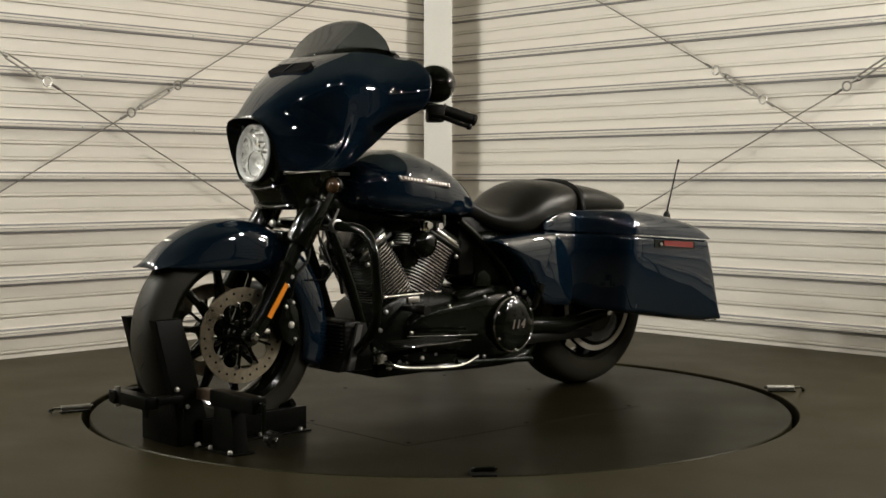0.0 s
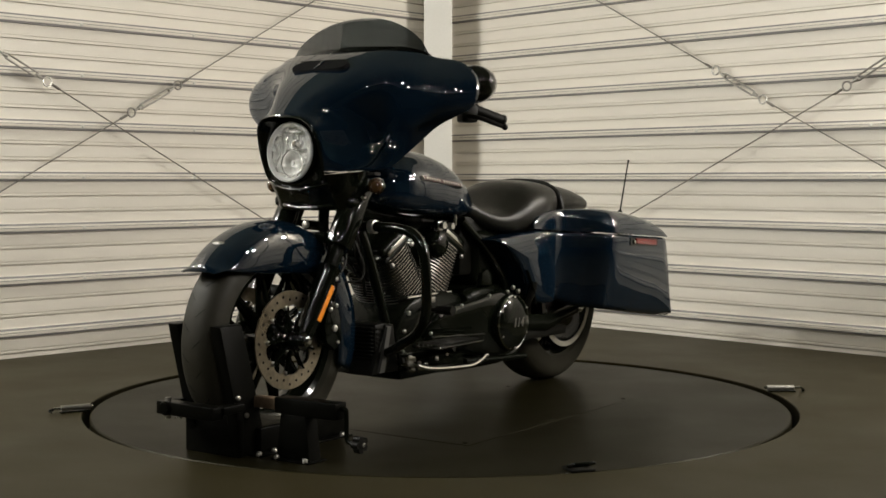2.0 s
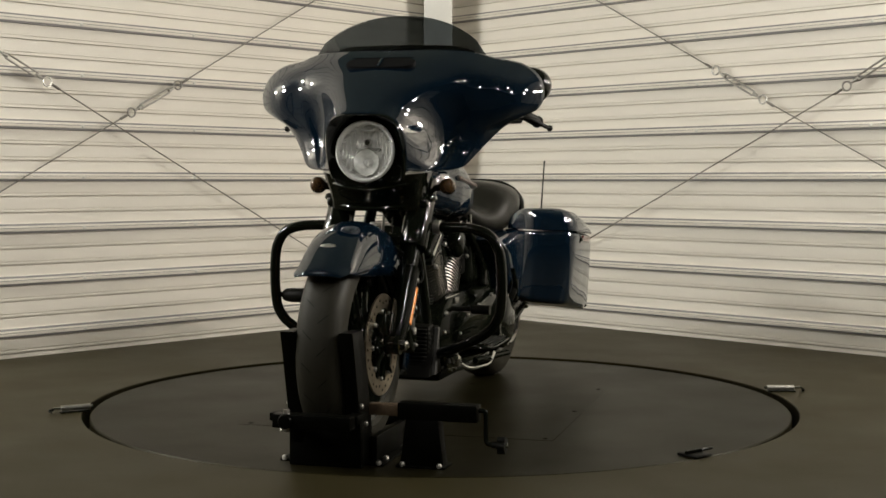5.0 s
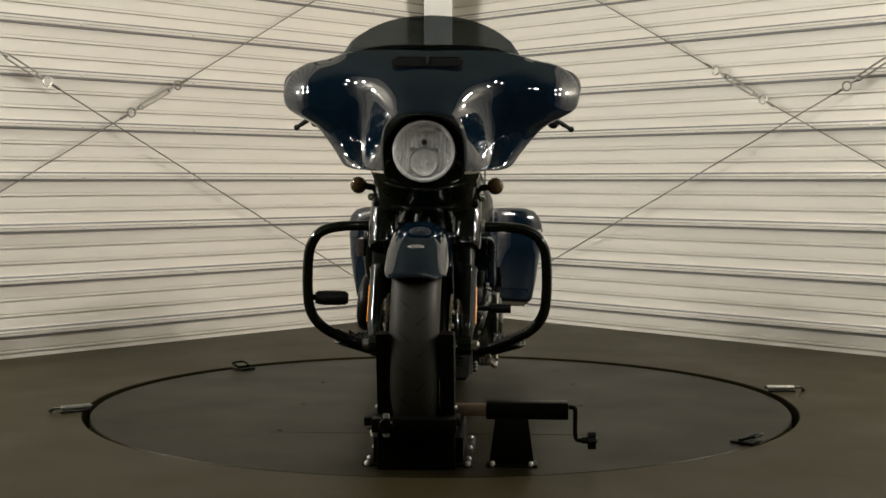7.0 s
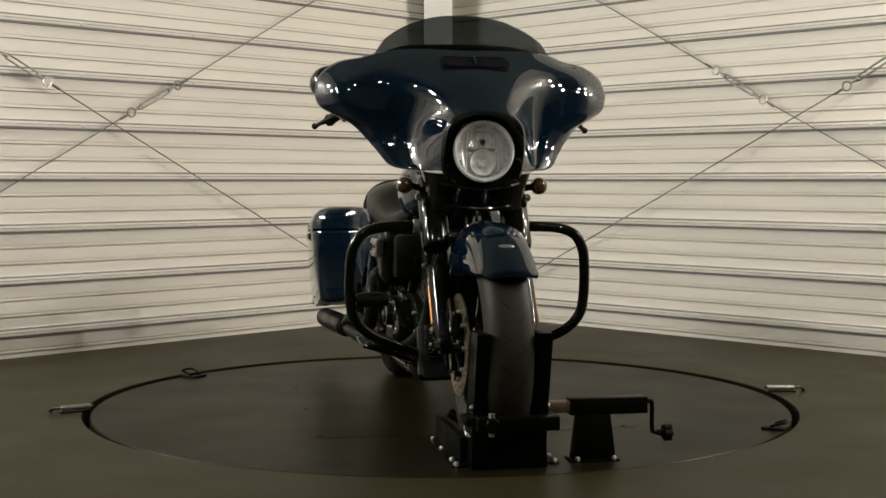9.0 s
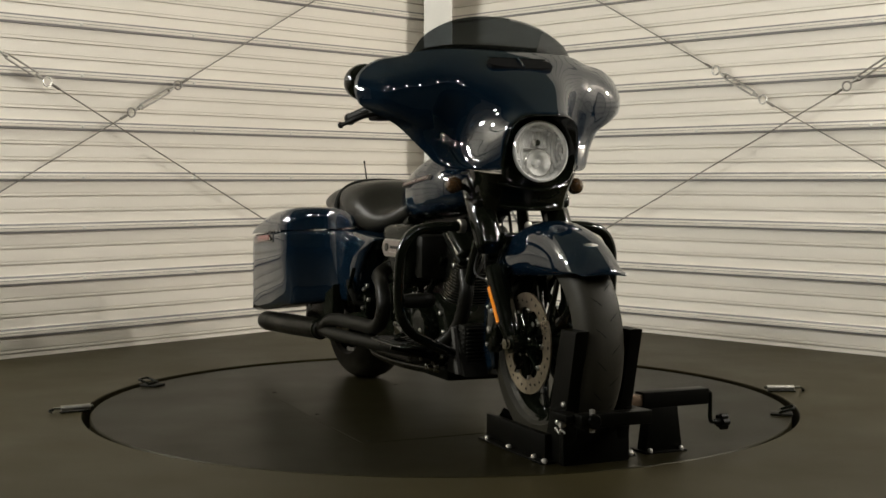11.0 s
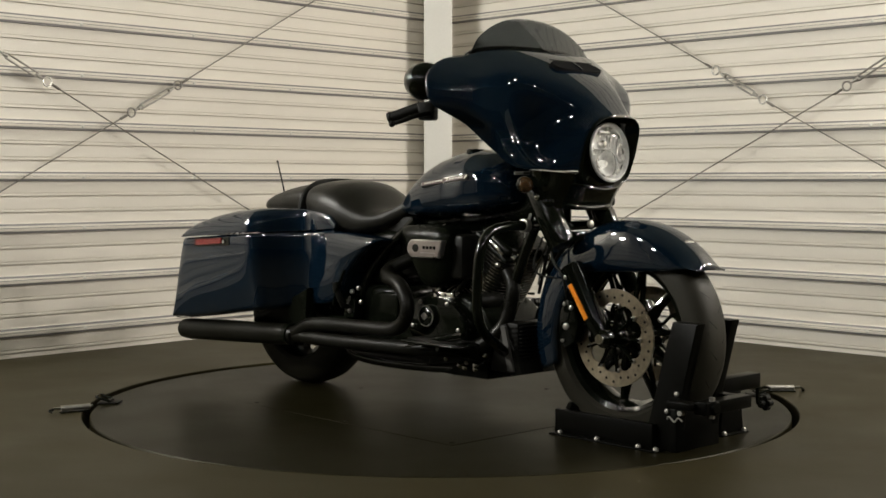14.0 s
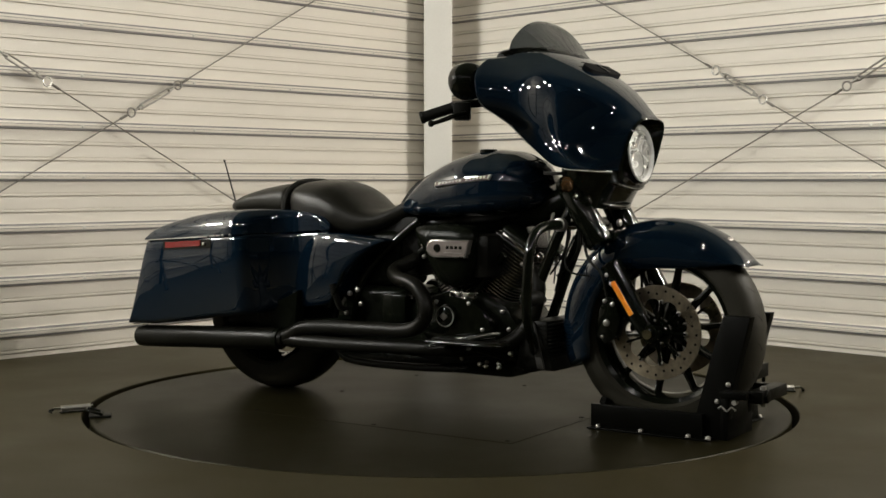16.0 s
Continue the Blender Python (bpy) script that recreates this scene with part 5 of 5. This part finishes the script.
    part("timer_badge", plate([(-0.018, 0.003), (-0.009, 0.010), (0.0, 0.016), (0.009, 0.010), (0.018, 0.003), (0.018, -0.003), (0.009, -0.010), (0.0, -0.016), (-0.009, -0.010), (-0.018, -0.003)], -0.0215, -0.018, "y", 0.001), BADGE_SILVER, tm)
    for x, z in ((0.08, 0.30), (0.12, 0.385), (0.25, 0.385), (0.305, 0.30), (0.25, 0.235)):
        part("cover_bolt", bolt_bm((x, -0.189, z), "-y", 0.008, 0.007), STEEL, cm)
    for x0, z0, x1, z1 in ((0.225, 0.40, 0.345, 0.55), (0.185, 0.40, 0.095, 0.56)):
        bp("pushrod_tube", rod((x0, -0.135, z0), (x1, -0.125, z1), 0.0125), BLACK)
        bp("tappet_block", move(box(-0.03, 0.03, -0.02, 0.02, -0.012, 0.016, 0.004), Matrix.Translation((x0, -0.145, z0 + 0.005))), CHROME, "bright tappet block")
    # air cleaner
    pts = [(q.x, q.z) for q in spline([(0.045, 0, 0.628), (0.08, 0, 0.646), (0.17, 0, 0.650), (0.25, 0, 0.645), (0.287, 0, 0.622), (0.290, 0, 0.56), (0.282, 0, 0.50), (0.25, 0, 0.452), (0.19, 0, 0.436), (0.145, 0, 0.452), (0.115, 0, 0.50), (0.075, 0, 0.575)], 5, True)]
    c = (0.185, 0.565)
    rings = []
    for y, w in ((-0.10, 0.92), (-0.15, 1.0), (-0.200, 1.0), (-0.214, 0.985), (-0.224, 0.93), (-0.236, 0.74), (-0.240, 0.5), (-0.240, 0.1)):
        rings.append([(c[0] + (x - c[0]) * w, y + 0.10 * max(0.0, 0.54 - (c[1] + (z - c[1]) * w)), c[1] + (z - c[1]) * w) for x, z in pts])
    ac = bp("air_cleaner", loft(rings), SATIN, "black air cleaner with a silver badge plate", smooth=35)
    pl = [(0.150 + 0.030 * math.cos(radians(a)), 0.571 + 0.030 * math.sin(radians(a))) for a in range(90, 271, 15)] + [(0.276, 0.541), (0.292, 0.601)]
    bgp = part("air_cleaner_badge", plate(pl, -0.256, -0.232, "y", 0.003), BADGE_SILVER, ac, "silver badge plate, round at one end")
    part("badge_field", plate([(0.205 + (x - 0.205) * 0.945, 0.571 + (z - 0.571) * 0.84) for x, z in pl], -0.2575, -0.255, "y"), mat("badge_grey", (0.27, 0.235, 0.22), 0.34, metal=0.8), bgp)
    part("badge_disc", move(lathe([(0, -0.003), (0.013, -0.003), (0.014, 0), (0, 0)], 20, "y"), Matrix.Translation((0.165, -0.2575, 0.572))), BLACK, bgp)
    for k in range(4):
        part("badge_bar", box(0.200 + 0.017 * k, 0.212 + 0.017 * k, -0.2590, -0.257, 0.570, 0.580, 0.001, 1), SATIN, bgp)
    part("badge_line", box(0.190, 0.262, -0.2588, -0.257, 0.556, 0.559, 0.0005, 1), BADGE_SILVER, bgp)
    bp("intake_box", box(0.26, 0.33, -0.20, -0.08, 0.47, 0.62, 0.02), MATTE)
    # exhaust
    bp("front_header", tube(spline([(0.43, -0.085, 0.50), (0.465, -0.095, 0.44), (0.44, -0.115, 0.32), (0.36, -0.165, 0.245), (0.22, -0.21, 0.230), (0.0, -0.235, 0.225), (-0.30, -0.255, 0.220), (-0.50, -0.265, 0.222)], 8), 0.0245, 16), PIPE, "black front exhaust header")
    bp("rear_header", tube(spline([(-0.03, -0.10, 0.52), (-0.075, -0.16, 0.485), (-0.03, -0.21, 0.462), (0.06, -0.235, 0.440), (0.108, -0.245, 0.385), (0.105, -0.25, 0.325), (0.045, -0.252, 0.288), (-0.10, -0.253, 0.282), (-0.30, -0.256, 0.278), (-0.41, -0.26, 0.268), (-0.47, -0.265, 0.240), (-0.52, -0.268, 0.225)], 8), 0.0255, 18), PIPE, "black rear exhaust pipe with heat shield")
    mf = bp("muffler", tube([(-0.49, -0.268, 0.224), (-0.51, -0.268, 0.224), (-0.56, -0.27, 0.222), (-0.80, -0.276, 0.212), (-1.17, -0.284, 0.195), (-1.205, -0.285, 0.193), (-1.205, -0.285, 0.193), (-1.17, -0.284, 0.195)], [0.030, 0.036, 0.040, 0.042, 0.042, 0.038, 0.032, 0.030], 28), PIPE, "long black muffler")
    part("muffler_clamp", lathe([(0.034, -0.012), (0.040, -0.01), (0.040, 0.01), (0.034, 0.012)], 28, "x", closed=True), SATIN, mf).location = (-0.515, -0.268, 0.224)


build_engine()


def build_chassis():
    for s in (1, -1):
        bp("down_tube", tube(spline([(0.565, 0.05 * s, 0.72), (0.530, 0.080 * s, 0.62), (0.465, 0.088 * s, 0.46), (0.405, 0.09 * s, 0.30), (0.34, 0.10 * s, 0.185), (0.10, 0.11 * s, 0.150), (-0.30, 0.11 * s, 0.150), (-0.38, 0.11 * s, 0.22)], 8), 0.0185, 12), BLACK, "gloss black frame tube")
        bp("swing_arm", tube([(-0.28, 0.13 * s, 0.27), (-0.50, 0.145 * s, 0.255), (BX, 0.145 * s, BZ - 0.03), (BX - 0.04, 0.145 * s, BZ - 0.03)], [0.035, 0.034, 0.028, 0.020], 14), SATIN, "black swing arm")
        bp("axle_nut", bolt_bm((BX, 0.17 * s, BZ - 0.03), "y" if s > 0 else "-y", 0.018, 0.012), CHROME)
        g = bp("engine_guard", tube(spline([(0.575, 0.06 * s, 0.652), (0.585, 0.16 * s, 0.656), (0.59, 0.27 * s, 0.654), (0.59, 0.335 * s, 0.636), (0.588, 0.366 * s, 0.595), (0.585, 0.377 * s, 0.54), (0.580, 0.378 * s, 0.44), (0.575, 0.366 * s, 0.375), (0.56, 0.325 * s, 0.325), (0.53, 0.25 * s, 0.285), (0.48, 0.15 * s, 0.243), (0.44, 0.09 * s, 0.23)], 8), 0.0165, 14), BLACK, "gloss black tubular engine guard")
        part("guard_clamp", lathe([(0.017, -0.012), (0.022, -0.01), (0.022, 0.01), (0.017, 0.012)], 14, "y", closed=True), STEEL, g).location = (0.585, 0.17 * s, 0.656)
        # foot boards and pegs
        fb = bp("footboard", box(0.155, 0.425, 0.205 if s > 0 else -0.305, 0.305 if s > 0 else -0.205, 0.255, 0.268, 0.006, 2), SATIN, "black rider footboard with rubber pad")
        fb.matrix_basis = pose(0, 0, 0, 0, 0, 0)
        for k in range(6):
            y = (0.216 + 0.0155 * k) * s
            part("pad_rib", box(0.17, 0.41, y - 0.005, y + 0.005, 0.267, 0.273, 0.002, 1), MATTE, fb)
        part("board_bracket", tube([(0.36, 0.14 * s, 0.21), (0.34, 0.22 * s, 0.235), (0.32, 0.30 * s, 0.255)], 0.014, 10), SATIN, fb)
        part("board_edge", tube(spline([(0.43, 0.23 * s, 0.262), (0.425, 0.305 * s, 0.262), (0.30, 0.312 * s, 0.262), (0.15, 0.302 * s, 0.262)], 5), 0.004, 8), BLACK, fb)
        pg = bp("passenger_peg", tube([(-0.28, 0.17 * s, 0.335), (-0.285, 0.205 * s, 0.345), (-0.300, 0.222 * s, 0.40), (-0.305, 0.226 * s, 0.43)], [0.010, 0.012, 0.013, 0.011], 12), MATTE, "folding rubber passenger peg")
        part("peg_mount", plate([(-0.32, 0.30), (-0.26, 0.30), (-0.25, 0.36), (-0.30, 0.39)], 0.14 if s > 0 else -0.175, 0.175 if s > 0 else -0.14, "y", 0.004), BLACK, pg)
        for x, z in ((-0.26, 0.395), (-0.275, 0.325), (-0.225, 0.41), (-0.21, 0.36)):
            part("mount_bolt", bolt_bm((x, 0.18 * s, z), "y" if s > 0 else "-y", 0.009, 0.008), STEEL, pg)
        for x, z in ((0.275, 0.215), (0.27, 0.178), (0.295, 0.172), (0.355, 0.22), (0.345, 0.185), (0.345, 0.172), (0.39, 0.222)):
            bp("frame_bolt", bolt_bm((x, 0.145 * s, z), "y" if s > 0 else "-y", 0.0105, 0.012), CHROME)
    hp = bp("highway_peg", tube([(0.560, -0.252, 0.424), (0.560, -0.262, 0.424), (0.560, -0.345, 0.424), (0.560, -0.356, 0.424)], [0.016, 0.022, 0.022, 0.017], 16), MATTE, "black rubber highway peg on the engine guard")
    part("peg_arm", tube([(0.562, -0.35, 0.424), (0.575, -0.376, 0.43)], 0.009, 10), BLACK, hp)
    part("peg_ridge", lathe([(0.022, -0.03), (0.0236, -0.026), (0.0236, 0.026), (0.022, 0.03)], 16, "y"), MATTE, hp).location = (0.560, -0.304, 0.424)
    bp("gear_lever_peg", tube([(0.28, 0.13, 0.37), (0.28, 0.20, 0.37), (0.28, 0.205, 0.37), (0.28, 0.268, 0.37)], [0.008, 0.009, 0.016, 0.016], 12), MATTE)
    bp("belt_guard", box(-0.66, -0.30, 0.135, 0.155, 0.20, 0.235, 0.006), MATTE, "black lower belt guard")
    bp("belly_frame", box(-0.34, 0.38, -0.125, 0.125, 0.135, 0.185, 0.012), SATIN, "black frame rails under the engine")
    bp("gear_pedal", join(tube(spline([(0.42, 0.16, 0.245), (0.41, 0.20, 0.205), (0.34, 0.215, 0.180), (0.20, 0.22, 0.168), (0.08, 0.22, 0.166), (0.0, 0.215, 0.19)], 6), 0.007, 8), box(0.395, 0.44, 0.16, 0.205, 0.195, 0.240, 0.01)), CHROME, "polished heel-toe gear pedal")
    bp("gear_linkage", rod((0.30, 0.215, 0.262), (0.03, 0.205, 0.245), 0.006), BLACK)
    bp("gear_linkage", rod((0.32, 0.21, 0.28), (0.0, 0.205, 0.262), 0.005), BLACK)
    bp("brake_pedal", tube(spline([(0.15, -0.20, 0.245), (0.28, -0.27, 0.268), (0.40, -0.30, 0.298), (0.45, -0.31, 0.305)], 6), 0.008, 8), BLACK, "black rear brake pedal")
    for k in range(3):
        bp("brake_rod", rod((0.12 + 0.02 * k, -0.265, 0.235 + 0.009 * k), (0.40, -0.265, 0.285 + 0.008 * k), 0.0035), BLACK)
    # regulator and oil cooler with fins in front of the case
    rd = bp("oil_cooler", box(0.445, 0.515, -0.125, 0.125, 0.185, 0.335, 0.008), MATTE, "black finned oil cooler")
    for k in range(11):
        z = 0.195 + 0.0125 * k
        part("cooler_fin", box(0.51, 0.528, -0.118, 0.118, z, z + 0.005, 0.001, 1), MATTE, rd)
    for k in range(9):
        for s in (1, -1):
            z = 0.20 + 0.0145 * k
            part("cooler_fin", box(0.452, 0.510, 0.122 * s - 0.006, 0.122 * s + 0.006, z, z + 0.006, 0.001, 1), MATTE, rd)
    bp("chin_scoop", plate([(0.40, 0.172), (0.545, 0.172), (0.525, 0.215), (0.47, 0.33), (0.43, 0.33)], -0.135, 0.135, "y", 0.006), MATTE, "matte black chin scoop")
    for s in (1, -1):
        bp("scoop_edge", loft([[(0.455, s * y, 0.325), (0.475, s * y, 0.325), (0.515, s * y, 0.178), (0.490, s * y, 0.178)] for y in (0.134, 0.145)]), mat("scuffed_plastic", (0.06, 0.058, 0.054), 0.5) if s > 0 else bpy.data.materials["scuffed_plastic"], smooth=0)
    # steering head, backbone and wiring
    bp("backbone", tube([(0.60, 0, 0.78), (0.45, 0, 0.70), (0.1, 0, 0.655), (-0.35, 0, 0.60)], [0.05, 0.05, 0.045, 0.04], 14), SATIN, "black frame backbone")
    for s in (1, -1):
        bp("seat_tube", tube(spline([(-0.02, 0.09 * s, 0.66), (-0.15, 0.11 * s, 0.55), (-0.26, 0.12 * s, 0.42), (-0.30, 0.12 * s, 0.25)], 6), 0.016, 10), BLACK)
    rnd = random.Random(4)
    for k in range(6):
        y = rnd.uniform(-0.07, 0.07)
        x = rnd.uniform(0.48, 0.56)
        pts = [(x, y, 0.70 + rnd.uniform(-0.03, 0.03)), (x + rnd.uniform(-0.03, 0.08), y * 1.3, 0.62), (x - rnd.uniform(0, 0.06), y * 1.2, 0.55), (x - rnd.uniform(0.03, 0.12), y, 0.45 + rnd.uniform(-0.05, 0.05))]
        bp("control_cable", tube(spline(pts, 6), rnd.uniform(0.003, 0.006), 7), MATTE if k % 3 else STEEL)
    bp("loom_loop", tube(spline([(0.60, -0.10, 0.62), (0.575, -0.115, 0.54), (0.60, -0.12, 0.50), (0.66, -0.10, 0.49)], 8), 0.0035, 7), MATTE)
    bp("loom_loop", tube(spline([(0.60, 0.10, 0.62), (0.565, 0.115, 0.53), (0.585, 0.12, 0.485), (0.64, 0.10, 0.48)], 8), 0.0035, 7), MATTE)
    st = bp("rear_drive_belt", tube([(-0.20, 0.125, 0.33), (-0.45, 0.125, 0.45), (BX, 0.10, BZ + 0.19)], 0.008, 6, flat=0.4), MATTE)
    bp("rear_shock", rod((-0.40, 0.16, 0.40), (-0.62, 0.16, 0.36), 0.025), BLACK)
    bp("rear_shock", rod((-0.40, -0.16, 0.40), (-0.62, -0.16, 0.36), 0.025), BLACK)
    bp("oil_tank", box(-0.33, -0.10, -0.10, 0.10, 0.42, 0.62, 0.03, 3), SATIN, "black oil and battery box")
    bp("master_cylinder", box(-0.13, -0.03, -0.165, -0.11, 0.30, 0.40, 0.008), SATIN, "black brake master cylinder")
    # added dark plate: hides the bright wall between saddlebag and muffler
    bp("bag_support", plate([(-0.47, 0.25), (-0.80, 0.238), (-0.80, 0.292), (-0.62, 0.325), (-0.52, 0.37), (-0.46, 0.40)], -0.235, -0.185, "y", 0.006), SATIN, "black plate added to close the gap between saddlebag and muffler")
    bp("kick_stand", rod((0.05, 0.16, 0.165), (-0.28, 0.20, 0.155), 0.011), SATIN)


build_chassis()


# ---- what moves ----
def heading(t):
    return 273.817 + 6.5795 * (t - 8) + 0.002423 * ((t - 8) ** 2 - 21)


def motions():
    times = [0.5 * k for k in range(33)]
    walk(TABLE, [(t, pose(0, 0, 0, 0, 0, heading(t))) for t in times])
    for thing, base in CARRIED:
        walk(thing, [(t, pose(0, 0, 0, 0, 0, heading(t)) @ base) for t in times])


motions()
